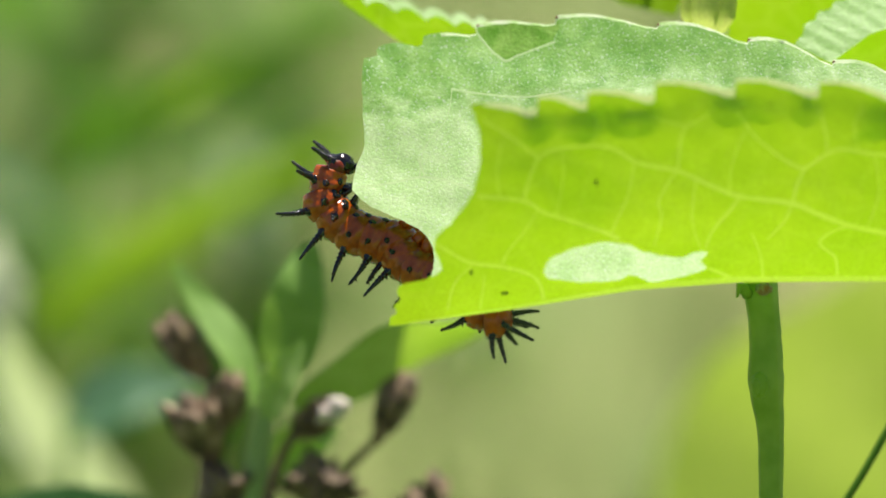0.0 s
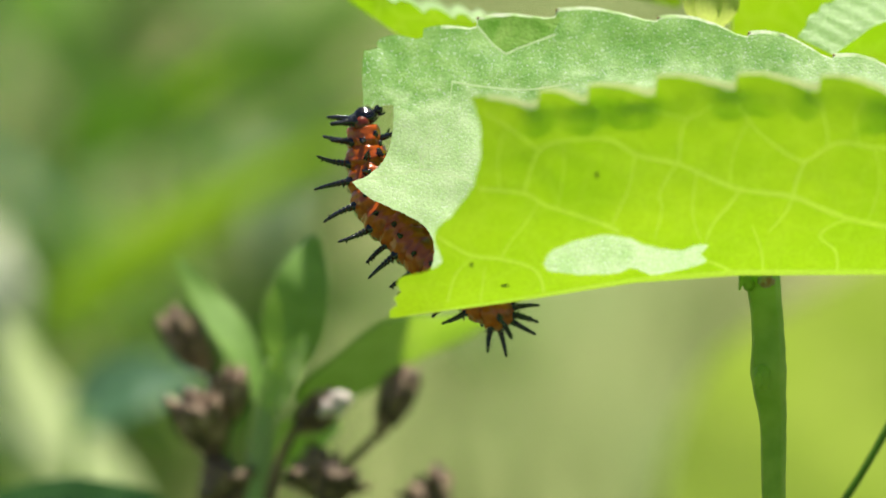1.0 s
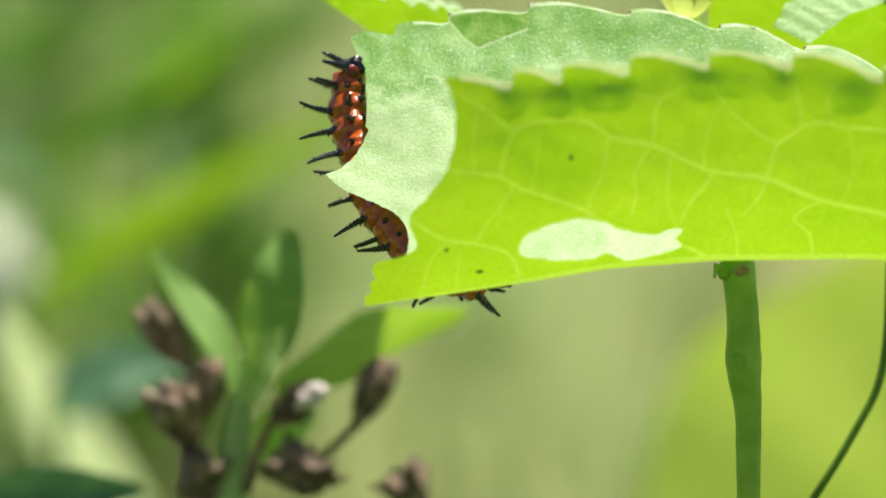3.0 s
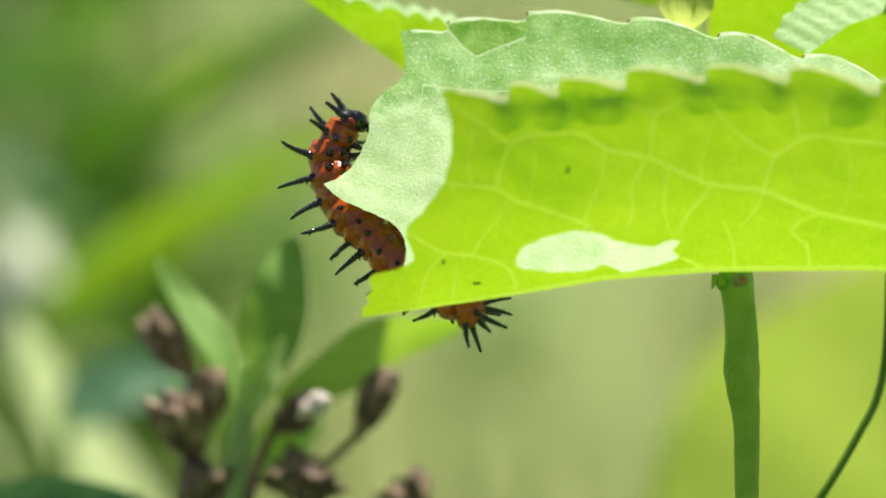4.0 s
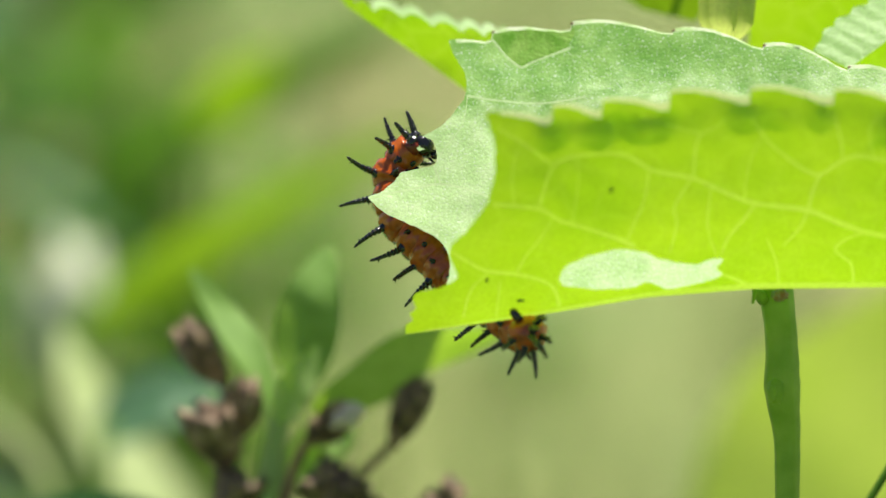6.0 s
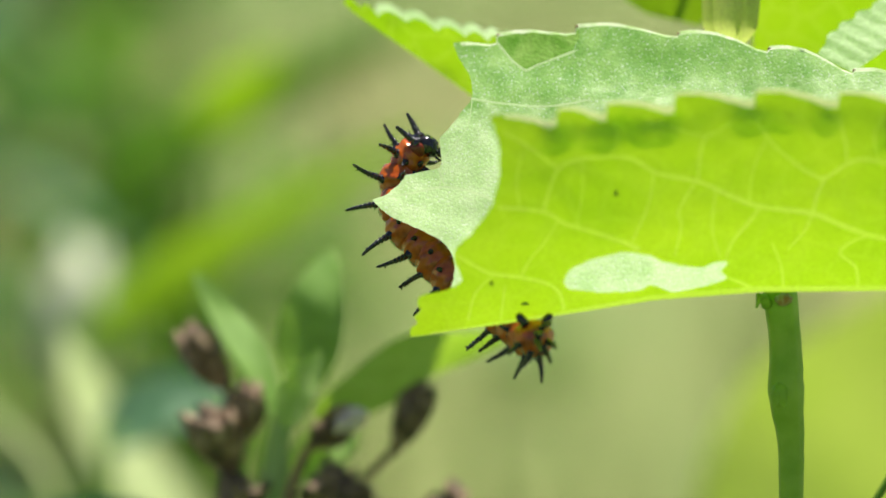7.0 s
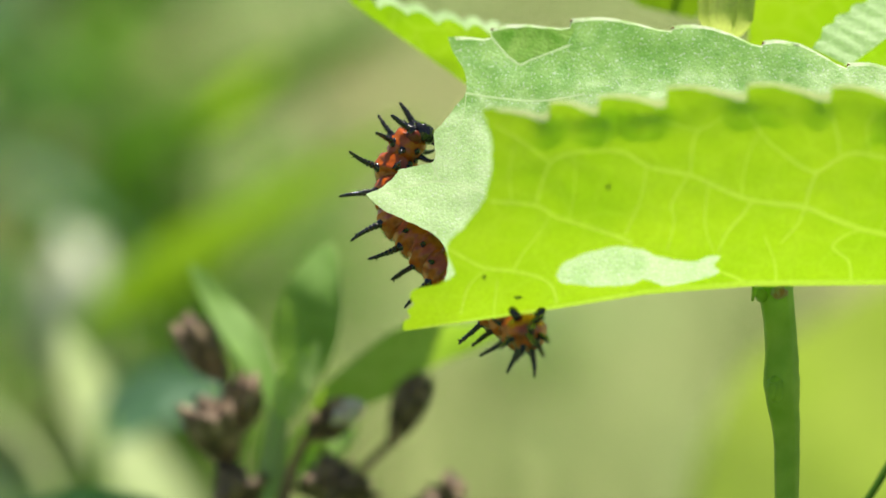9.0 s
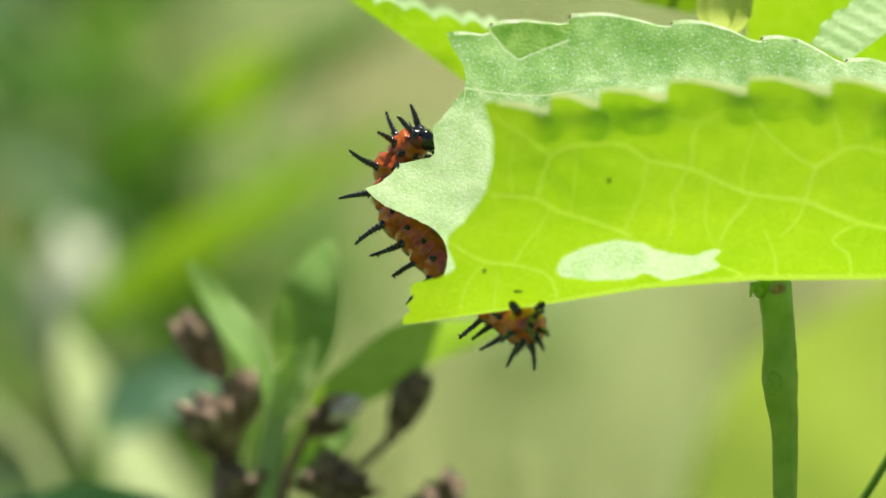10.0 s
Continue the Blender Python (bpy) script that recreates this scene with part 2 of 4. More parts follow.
def curve(points, per=6):
    """A smooth line through the points."""
    pts = [Vector(p) for p in points]
    out = []
    for i in range(len(pts) - 1):
        a, b, c, d = pts[max(i - 1, 0)], pts[i], pts[i + 1], pts[min(i + 2, len(pts) - 1)]
        for j in range(per):
            s = j / per
            out.append(0.5 * (2 * b + (c - a) * s + (2 * a - 5 * b + 4 * c - d) * s * s + (3 * b - a - 3 * c + d) * s ** 3))
    out.append(pts[-1])
    return out


def tube(points, radii, sides=10, verts=None, faces=None, rough=0.0):
    """A round rod along the points, closed at both ends."""
    verts = [] if verts is None else verts
    faces = [] if faces is None else faces
    pts = [Vector(p) for p in points]
    first = len(verts)
    side = None
    for i, p in enumerate(pts):
        way = (pts[min(i + 1, len(pts) - 1)] - pts[max(i - 1, 0)]).normalized()
        if side is None:
            side = way.orthogonal().normalized()
        side = (side - way * side.dot(way)).normalized()
        other = way.cross(side)
        r = radii[i] if hasattr(radii, "__len__") else radii
        for j in range(sides):
            a = 2 * math.pi * j / sides
            q = r * (1 + rough * (noise.noise(p * 900 + Vector((j * 1.7, 0, 0)))))
            verts.append(p + (side * math.cos(a) + other * math.sin(a)) * q)
    for i in range(len(pts) - 1):
        for j in range(sides):
            k = (j + 1) % sides
            b = first + i * sides
            faces.append((b + j, b + k, b + sides + k, b + sides + j))
    faces.append(tuple(first + j for j in reversed(range(sides))))
    faces.append(tuple(first + (len(pts) - 1) * sides + j for j in range(sides)))
    return verts, faces


def taper(n, a, b, power=1.0):
    return [a + (b - a) * (i / (n - 1)) ** power for i in range(n)]


def inside(p, poly):
    x, y, hit = p[0], p[1], False
    for i in range(len(poly)):
        x0, y0 = poly[i - 1][0], poly[i - 1][1]
        x1, y1 = poly[i][0], poly[i][1]
        if (y0 > y) != (y1 > y) and x < (x1 - x0) * (y - y0) / (y1 - y0) + x0:
            hit = not hit
    return hit


def gnawed(points, rough=1.8, step=5.0):
    """A bitten edge: the smooth line with small nibbles."""
    line = curve([(x, y, 0) for x, y in points], 10)
    out, run = [line[0]], 0.0
    for a, b in zip(line, line[1:]):
        run += (b - a).length
        if run >= step:
            run = 0.0
            wob = noise.noise_vector(Vector((b.x, b.y, 0)) * 0.11) * rough + noise.noise_vector(Vector((b.x, b.y, 3)) * 0.04) * rough
            out.append(b + Vector((wob.x, wob.y, 0)))
    out.append(line[-1])
    return [(p.x, p.y) for p in out]


def toothed(peaks, drop, rise=4.0, per=9):
    """A serrate margin: each tooth bows from its point down to the notch before the next one."""
    out = []
    for (x0, y0), (x1, y1) in zip(peaks, peaks[1:]):
        low = max(y0, y1) * 0.4 + y1 * 0.6 + drop
        for j in range(per):
            s = j / per
            x = x0 + (x1 - 5 - x0) * s
            y = y0 + (low - y0) * s ** 1.8 - rise * math.sin(math.pi * s) * (1.5 - s)
            out.append((x + noise.noise((x * 0.08, y * 0.08, 0)) * 1.5, y + noise.noise((x * 0.07, 9, 0)) * 2.0))
        out.append((x1 - 3, low - drop * 0.3))
    out.append(peaks[-1])
    return out


def rim_band(margin, peaks, a, b):
    """The outline of a band under a toothed margin: a wide at each tooth's point and b wide before the next notch."""
    low = []
    for x, y in margin:
        x0, x1 = next(((p[0], q[0]) for p, q in zip(peaks, peaks[1:]) if x < q[0] - 2), (peaks[-2][0], peaks[-1][0]))
        s = min(1, max(0, (x - x0) / (x1 - x0)))
        low.append((x + 1, y + (a + (b - a) * s ** 1.5) * (1 + 0.25 * noise.noise((x * 0.05, 3, 0)))))
    return margin + low[::-1]


def strip(line, a, b):
    """The outline of a band along the line, a wide at its start and b at its end."""
    pts = curve([(x, y, 0) for x, y in line], 6)
    left, right = [], []
    for i, p in enumerate(pts):
        way = (pts[min(i + 1, len(pts) - 1)] - pts[max(i - 1, 0)]).normalized()
        h = (a + (b - a) * i / (len(pts) - 1)) / 2 * (1 + 0.25 * noise.noise(p * 0.06))
        left.append((p.x - way.y * h, p.y + way.x * h))
        right.append((p.x + way.y * h, p.y - way.x * h))
    return left + right[::-1]


def sorted_faces(verts, faces, areas):
    """Deals the triangles out to the areas that hold them; the rest comes last."""
    out = [[] for _ in range(len(areas) + 1)]
    boxes = [(min(p[0] for p in a), max(p[0] for p in a), min(p[1] for p in a), max(p[1] for p in a)) for a in areas]
    for f in faces:
        c = sum((verts[i] for i in f), Vector((0, 0))) / len(f)
        k = next((k for k, a in enumerate(areas) if boxes[k][0] < c.x < boxes[k][1] and boxes[k][2] < c.y < boxes[k][3] and inside(c, a)),
                 len(areas))
        out[k].append(f)
    return out


def triangles(outline, holes=(), lines=(), step=14.0, areas=()):
    """Fills the outline on the board with triangles; lines and the areas' outlines are kept as edges."""
    loops = [outline, *holes, *areas]
    pts, edges = [], []
    for loop in loops:
        n = len(pts)
        pts += [Vector(p[:2]) for p in loop]
        edges += [(n + i, n + (i + 1) % len(loop)) for i in range(len(loop))]
    for line in lines:
        n = len(pts)
        pts += [Vector(p[:2]) for p in line]
        edges += [(n + i, n + i + 1) for i in range(len(line) - 1)]
    xs, ys = [p[0] for p in outline], [p[1] for p in outline]
    rnd = random.Random(5)
    y = min(ys) + step / 2
    while y < max(ys):
        x = min(xs) + step / 2
        while x < max(xs):
            q = (x + rnd.uniform(-0.3, 0.3) * step, y + rnd.uniform(-0.3, 0.3) * step)
            if inside(q, outline):
                pts.append(Vector(q))
            x += step
        y += step
    verts, _, faces, *_ = geometry.delaunay_2d_cdt(pts, edges, [], 0, 0.01)
    kept = []
    for f in faces:
        c = sum((verts[i] for i in f), Vector((0, 0))) / len(f)
        if inside(c, outline) and not any(inside(c, h) for h in holes):
            kept.append(tuple(f))
    return verts, kept


def blade(name, verts, faces, depth, material, parent, label="", origin=None):
    """A leaf blade out of board triangles, bent by depth(x, y) in millimetres."""
    used = sorted({i for f in faces for i in f})
    index = {old: i for i, old in enumerate(used)}
    o = origin or Vector((0, 0, 0))
    pts = [at(verts[i].x, verts[i].y, depth(verts[i].x, verts[i].y)) - o for i in used]
    return part(name, pts, [tuple(index[i] for i in reversed(f)) for f in faces], material, parent, label)


def curled(depth, margin, by):
    """The blade's depth with its outermost line bent by some millimetres."""
    outer = {(round(x, 1), round(y, 1)) for x, y in margin}
    return lambda x, y: depth(x, y) + (by if (round(x, 1), round(y, 1)) in outer else 0.0)


def rod(name, board, depth, radii, material, parent, label="", sides=6, per=6, lift=0.0):
    """A vein or margin that lies on a blade."""
    line = curve([(x, y, 0) for x, y in board], per)
    pts = [at(p.x, p.y, depth(p.x, p.y) + lift) for p in line]
    n = len(pts)
    rr = [r / 1000 for r in taper(n, radii[0], radii[1])]
    v, f = tube(pts, rr, sides)
    return part(name, v, f, material, parent, label)


def lance(points, width, fold_by=0.25, facing=None, n=12, across=4):
    """A narrow leaf along the points, broadest in its middle, folded along its rib."""
    line = curve(points, max(2, n // (len(points) - 1)))
    v, f = [], []
    m = len(line)
    for i, p in enumerate(line):
        s = i / (m - 1)
        way = (line[min(i + 1, m - 1)] - line[max(i - 1, 0)]).normalized()
        n0 = (facing or Vector((0, -1, 0.3))).normalized()
        side = way.cross(n0).normalized()
        up = side.cross(way)
        half = width / 2 * math.sin(math.pi * (0.06 + 0.94 * s) ** 0.85) ** 0.8 if s < 1 else 0.0
        half = max(half, width * 0.03 * (1 - s))
        for j in range(across + 1):
            c = j / across * 2 - 1
            v.append(p + side * half * c + up * half * abs(c) * fold_by + up * half * 0.08 * math.sin(s * 14 + c * 2))
    for i in range(m - 1):
        for j in range(across):
            b = i * (across + 1) + j
            f.append((b, b + 1, b + across + 2, b + across + 1))
    return v, f


def ball(size, centre=(0, 0, 0), rings=14, sides=18, lump=0.0, seed=0):
    v, f = [], []
    for i in range(rings + 1):
        b = math.pi * i / rings
        for j in range(sides):
            a = 2 * math.pi * j / sides
            p = Vector((math.cos(b), math.sin(b) * math.cos(a), math.sin(b) * math.sin(a)))
            p *= 1 + lump * noise.noise(p * 2.3 + Vector((seed, 0, 0)))
            v.append(Vector((p.x * size[0] + centre[0], p.y * size[1] + centre[1], p.z * size[2] + centre[2])) / 1000)
    for i in range(rings):
        for j in range(sides):
            k = (j + 1) % sides
            f.append((i * sides + j, (i + 1) * sides + j, (i + 1) * sides + k, i * sides + k))
    return v, [tuple(reversed(q)) for q in f]


# ---- the eaten leaf ----
LEAF_ROWS_A = [(0, 0, 0, 0, 0, 0), (0.5, 0.11, -0.02, 0.08, 0.01, 0.1), (1, -0.21, -0.02, -0.05, -0.14, 0.35),
               (1.5, 0.13, -0.04, -1.12, 0.14, 0.58), (2, 0.13, 0.02, -1.57, 0.28, 0.48), (2.5, -0.11, 0.13, -2.54, 0.23, 0.89),
               (4, -0.27, 0.05, -1.63, 0.23, 0.92), (4.5, -0.25, -0.12, -0.72, 0.28, 1.11)]
LEAF_ROWS_B = [(5, -0.28, -0.03, -0.91, 0.14, 1.26), (5.5, -0.09, -0.22, 0.28, 0.27, 0.64), (7, 0.17, -0.02, 0.34, 0.17, 0.61),
               (7.5, -0.01, -0.03, 0.49, 0.21, 0.55), (8, 0.06, 0.06, 0.17, 0.13, 0.57), (8.5, -0.05, 0.06, -0.02, 0.14, 0.41),
               (9, -0.12, -0.11, 0.16, 0.13, 0.25), (9.5, -0.13, 0.05, -0.12, 0, 0.43), (10, 0.06, 0.07, -0.13, 0.08, 0.61)]
SWAY = [(t, RIG @ pose(du / 1000, dv / 1000, 0, rx, ry, rz)) for t, du, dv, rx, rz, ry in LEAF_ROWS_A + LEAF_ROWS_B]


def fold(x):
    """The height of the leaf's fold (its midrib) on the board."""
    pts = [(560, 600), (690, 578), (900, 549), (1120, 514), (1310, 500), (1568, 499), (1760, 506)]
    for (x0, y0), (x1, y1) in zip(pts, pts[1:]):
        if x <= x1:
            return y0 + (y1 - y0) * (x - x0) / (x1 - x0)
    return 506


def ripple(x, y, k):
    return 0.5 * noise.noise((x * 0.006, y * 0.009, k)) + 0.16 * noise.noise((x * 0.025, y * 0.025, k + 4))


NEAR_DENTS = ((945, 200, 32, 26, 0.6), (1000, 205, 20, 22, 0.25), (1040, 200, 38, 28, 0.7), (1100, 190, 22, 24, 0.3), (1145, 186, 40, 26, 0.7),
              (1215, 178, 30, 24, 0.25), (1294, 168, 42, 26, 0.7), (1370, 172, 30, 24, 0.25), (1436, 168, 26, 24, 0.5), (1555, 184, 44, 28, 0.6))


def near_depth(x, y):
    f = max(0.0, (fold(x) - y) / 340)
    w = 14.5 * (f - 0.30 * f * f) / 0.70 + ripple(x, y, 1) * min(1, 3 * f)
    for cx, cy, a, b, k in NEAR_DENTS:                # the margin puckers below each notch
        w -= 1.0 * k * math.exp(-((x - cx) / a) ** 2 - ((y - cy) / b) ** 2)
    return w


def far_depth(x, y):
    f = max(0.0, (fold(x) - y) / 480)
    w = -0.3 - 20.0 * (f - 0.10 * f * f) / 0.9 + ripple(x, y, 8) * min(1, 3 * f)
    inner = min((x - 842) * 0.78 - (y - 40), (988 - x) * 0.85 - (y - 50)) / 60      # one tooth is bent back along a crease
    if inner > 0:
        w += 0.35 * inner
    return w


leaf = thing("leaf", SWAY[0][1], "folded green toothed leaf with gnawed edges and a hole", "leaf")
NEAR_PEAKS = [(832, 186), (952, 172), (1040, 163), (1160, 146), (1302, 142), (1450, 145), (1610, 168), (1760, 205)]
near_margin = toothed(NEAR_PEAKS, 20, 5)
near_cut = gnawed([(690, 577), (692, 562), (702, 553), (696, 541), (709, 530), (701, 517), (712, 505), (735, 499), (766, 489), (782, 476), (773, 455), (768, 428),
                   (800, 392), (832, 350), (841, 325), (849, 280), (848, 236), (832, 186)], 3.0)
near_low = [(x, fold(x)) for x in range(1760, 690, -14)]
near_hole = gnawed([(961, 480), (974, 460), (1004, 444), (1062, 430), (1102, 432), (1145, 447), (1182, 455), (1212, 455), (1226, 448),
                    (1252, 446), (1240, 462), (1250, 475), (1214, 488), (1180, 495), (1152, 499), (1138, 494), (1116, 488), (1094, 496),
                    (1058, 500), (1000, 497), (972, 493), (961, 480)], 1.6, 4.0)[:-1]
hole_rim = [(x + 4 * (x - 1106) / math.hypot(x - 1106, 3 * (y - 470)), y + 9 * (y - 470) / math.hypot(x - 1106, 3 * (y - 470))) for x, y in near_hole]
NEAR_VEINS = [([(927, 356), (936, 322), (953, 281), (986, 264), (1046, 259), (1085, 263), (1130, 289), (1200, 303), (1252, 326), (1310, 348),
                (1400, 360), (1450, 380), (1505, 400), (1568, 413), (1700, 440)], 4, 8),
              ([(846, 348), (927, 356), (962, 376), (1010, 391), (1066, 410), (1096, 424)], 5, 6), ([(1250, 474), (1272, 482), (1296, 494)], 4, 6),
              ([(768, 430), (800, 449), (834, 466), (890, 473), (930, 483), (954, 500), (962, 530)], 4, 5),
              ([(1303, 196), (1335, 240), (1370, 270), (1400, 290), (1425, 297), (1460, 275), (1490, 264), (1540, 272), (1620, 280), (1700, 300)], 3, 6),
              ([(1200, 302), (1205, 250), (1216, 224), (1240, 212), (1262, 196)], 4, 2), ([(1403, 360), (1410, 330), (1424, 298)], 4, 4),
              ([(855, 213), (901, 241), (953, 280)], 3, 4), ([(886, 472), (902, 442), (930, 408), (952, 372)], 3, 2),
              ([(1482, 492), (1478, 456), (1450, 430), (1480, 407), (1510, 401)], 4, 3), ([(1310, 348), (1290, 375), (1262, 408), (1248, 440)], 4, 3),
              ([(890, 250), (880, 296), (884, 350)], 2, 2), ([(1110, 195), (1150, 207), (1214, 224)], 2, 3),
              ([(838, 468), (806, 500), (792, 548)], 2, 3), ([(994, 266), (997, 310), (986, 380)], 2, 2), ([(1122, 290), (1112, 345), (1082, 412)], 3, 2),
              ([(1320, 232), (1298, 282), (1290, 340)], 2, 2), ([(1402, 362), (1388, 392), (1358, 424)], 3, 2),
              ([(1196, 304), (1166, 355), (1171, 382), (1158, 436)], 3, 2), ([(1232, 318), (1225, 388), (1240, 440)], 2, 2),
              ([(1450, 190), (1462, 240), (1464, 272)], 3, 3), ([(858, 486), (850, 548)], 2, 2), ([(1046, 260), (1056, 226), (1050, 200)], 2, 2),
              ([(1330, 412), (1346, 452), (1350, 490)], 2, 3), ([(1520, 270), (1512, 220), (1530, 190)], 2, 2), ([(1534, 406), (1556, 340), (1548, 274)], 2, 2)]
NEAR_AREAS = [strip(line, a * 1.2, b * 1.2) for line, a, b in NEAR_VEINS]
near_rim = rim_band(near_margin[2:-1], NEAR_PEAKS, 5, 16)
low_band = [p for p in near_low if 712 < p[0] < 1755]
low_band = low_band + [(x, y - 3 - 7 * min(1, (x - 700) / 500)) for x, y in reversed(low_band)]
nv, nf = triangles(near_margin + [(1760, 350)] + near_low + near_cut[:-1], [near_hole], (), 10.0, NEAR_AREAS + [hole_rim, low_band, near_rim])
near_faces = sorted_faces(nv, nf, NEAR_AREAS + [hole_rim, low_band, near_rim])
near_blade = blade("near_blade", nv, near_faces[-1], near_depth, M_LEAF, leaf, "bright green blade with the light coming through")
for faces in near_faces[:len(NEAR_AREAS)]:
    if faces:
        blade("vein", nv, faces, near_depth, M_VEIN, leaf)
blade("bite_rim", nv, near_faces[-4], near_depth, M_VEIN, leaf, "pale dried rim round the hole")
blade("midrib", nv, near_faces[-3], near_depth, M_VEIN, leaf, "pale band along the fold")
blade("margin", nv, near_faces[-2], curled(near_depth, near_margin, 0.6), M_RIM, leaf, "pale toothed margin")
# behind each notch the tooth's base is folded over, so the blade is double there
for cx, cy, a, b, lean in ((957, 210, 22, 20, 0.2), (1038, 203, 28, 23, 0.3), (1096, 194, 22, 15, -0.4), (1140, 199, 28, 18, 0.6), (1288, 181, 27, 19, -0.1),
                           (1340, 184, 24, 12, -0.2), (1431, 181, 17, 15, 0.1), (1562, 204, 32, 26, 0.3)):
    for size, back in ((1.45, 0.5), (1.1, 0.6), (0.8, 0.7), (0.5, 0.8)):
        loop = []
        for q in np.linspace(0, 2 * math.pi, 26, False):
            r = size * (1 + 0.5 * noise.noise((math.cos(q) * 1.3 + cx, math.sin(q) * 1.3, size * 0.6)))
            loop.append((cx + a * r * math.cos(q), cy + b * r * math.sin(q) - lean * a * r * math.cos(q)))
        fold_v, fold_f = triangles(loop, (), (), 9.0)
        blade("tooth_fold", fold_v, fold_f, lambda x, y: near_depth(x, y) - back, M_FOLD, leaf)

# the far half: what is left at the end, and the bites taken one after another
FAR_PEAKS = [(672, 82), (750, 64), (845, 42), (985, 27), (1165, 40), (1325, 67), (1475, 106), (1640, 160), (1760, 205)]
far_margin = toothed(FAR_PEAKS, 13, 6)
far_low = [(x, fold(x) - 4) for x in range(1760, 770, -16)]
far_foot = gnawed([(762, 490), (768, 450), (748, 411), (700, 386), (650, 362), (623, 336)], 1.5)
EDGE_0 = gnawed([(623, 336), (630, 295), (645, 256), (641, 180), (643, 110), (652, 102), (668, 99), (666, 91), (672, 82)], 1.6)
EDGE_1 = gnawed([(623, 336), (654, 322), (686, 285), (695, 236), (694, 150), (684, 124), (662, 70)], 1.6)
EDGE_2 = gnawed([(623, 336), (680, 294), (702, 246), (705, 206), (730, 170), (757, 154), (768, 132), (766, 99), (757, 40)], 1.6)
EDGE_3 = gnawed([(623, 336), (652, 306), (692, 286), (709, 258), (712, 236), (747, 215), (777, 186), (797, 155), (796, 120), (775, 84),
                 (762, 40)], 1.6)
EDGE_4 = gnawed([(623, 336), (671, 298), (716, 285), (744, 276), (742, 232), (752, 217), (777, 187), (799, 156), (797, 121), (775, 83),
                 (762, 40)], 1.6)
EDGES = [EDGE_1, EDGE_2, EDGE_3, EDGE_4]
far_all = far_margin + [(1760, 350)] + far_low + far_foot + EDGE_0[1:-1]
# the last entry is no vein but a pale line along the crease
FAR_VEINS = [([(624, 333), (660, 329), (700, 323), (745, 314), (790, 320), (836, 336)], 4, 5),
             ([(692, 198), (712, 174), (735, 158), (770, 152), (800, 158), (850, 166), (930, 172), (1010, 160)], 3, 4),
             ([(648, 142), (664, 160), (676, 182), (692, 198), (716, 232), (732, 262), (752, 312)], 3, 4),
             ([(672, 100), (690, 106), (706, 126), (720, 148), (738, 158)], 3, 3), ([(692, 198), (662, 206), (641, 204)], 2, 2),
             ([(800, 158), (790, 210), (752, 262), (742, 312)], 2, 2), ([(842, 56), (868, 88), (885, 102), (897, 108), (915, 99), (945, 88), (982, 74)], 4, 4)]
FAR_AREAS = [strip(*v) for v in FAR_VEINS]
far_rim = [p for p in far_margin if p[0] > 772][:-1]
far_rim = rim_band(far_rim, FAR_PEAKS, 7, 2.5)
CREASE = [(838, 50), (852, 68), (868, 88), (885, 102), (897, 107), (915, 98), (945, 87), (975, 78), (990, 50)]
fv, ff = triangles(far_all, (), EDGES + [CREASE], 12.0, FAR_AREAS + [far_rim])


def eaten_by(c, edge):
    """Whether the point lies on the bitten side of the edge."""
    return inside(c, edge + [(757, -60), (500, -60), (500, 336)])


kept, bites = [], {}
for f in ff:
    c = sum((fv[i] for i in f), Vector((0, 0))) / 3
    stage = next((k for k, e in enumerate(EDGES) if eaten_by(c, e)), None)
    if stage is None:
        kept.append(f)
    else:
        bites.setdefault((stage, int(c.x // 20), int((c.y + 9 * stage) // 20)), []).append(f)
far_faces = sorted_faces(fv, kept, FAR_AREAS + [far_rim, CREASE + [(988, -20), (836, -20)]])
far_blade = blade("far_blade", fv, far_faces[-1], far_depth, M_UPPER, leaf, "pale downy upper face of the blade")
for faces in far_faces[:len(FAR_AREAS)]:
    if faces:
        blade("vein", fv, faces, far_depth, M_UVEIN, leaf)
blade("bent_tooth", fv, far_faces[-2], far_depth, M_TOOTH, leaf, "tooth bent back along a crease, its shade painted as darker green")
blade("margin", fv, far_faces[-3], curled(far_depth, far_margin, -0.45), M_FARRIM, leaf, "pale toothed margin")


def bite_time(stage, x, y):
    """When the caterpillar takes the piece at (x, y)."""
    t = 0.0
    if stage == 0:
        for (y0, t0), (y1, t1) in zip([(330, 0.2), (290, 0.42), (205, 0.96), (168, 1.42), (75, 2.2)],
                                      [(290, 0.42), (205, 0.96), (168, 1.42), (75, 2.2), (0, 2.3)]):
            if y >= y1:
                t = t0 + (t1 - t0) * (y0 - y) / (y0 - y1)
                break
    if not t:
        first, last = ((0.2, 2.3), (2.8, 3.72), (4.1, 5.1), (5.75, 6.75))[stage]
        t = first + (last - first) * min(1, max(0, (310 - y) / 260))
    half = round(t * 2) / 2                           # chewing goes in bouts
    return t if abs(t - half) > 0.1 else half + (0.1 if t > half else -0.1)


GUT = at(815, 522, -4.3)
PIECES = []
for (stage, i, j), faces in sorted(bites.items()):
    ids = {n for f in faces for n in f}
    cx, cy = sum(fv[n].x for n in ids) / len(ids), sum(fv[n].y for n in ids) / len(ids)
    centre = at(cx, cy, far_depth(cx, cy))
    piece = blade("bite_of_leaf", fv, faces, far_depth, M_UPPER, leaf)
    PIECES.append((piece, centre, bite_time(stage, cx, cy)))

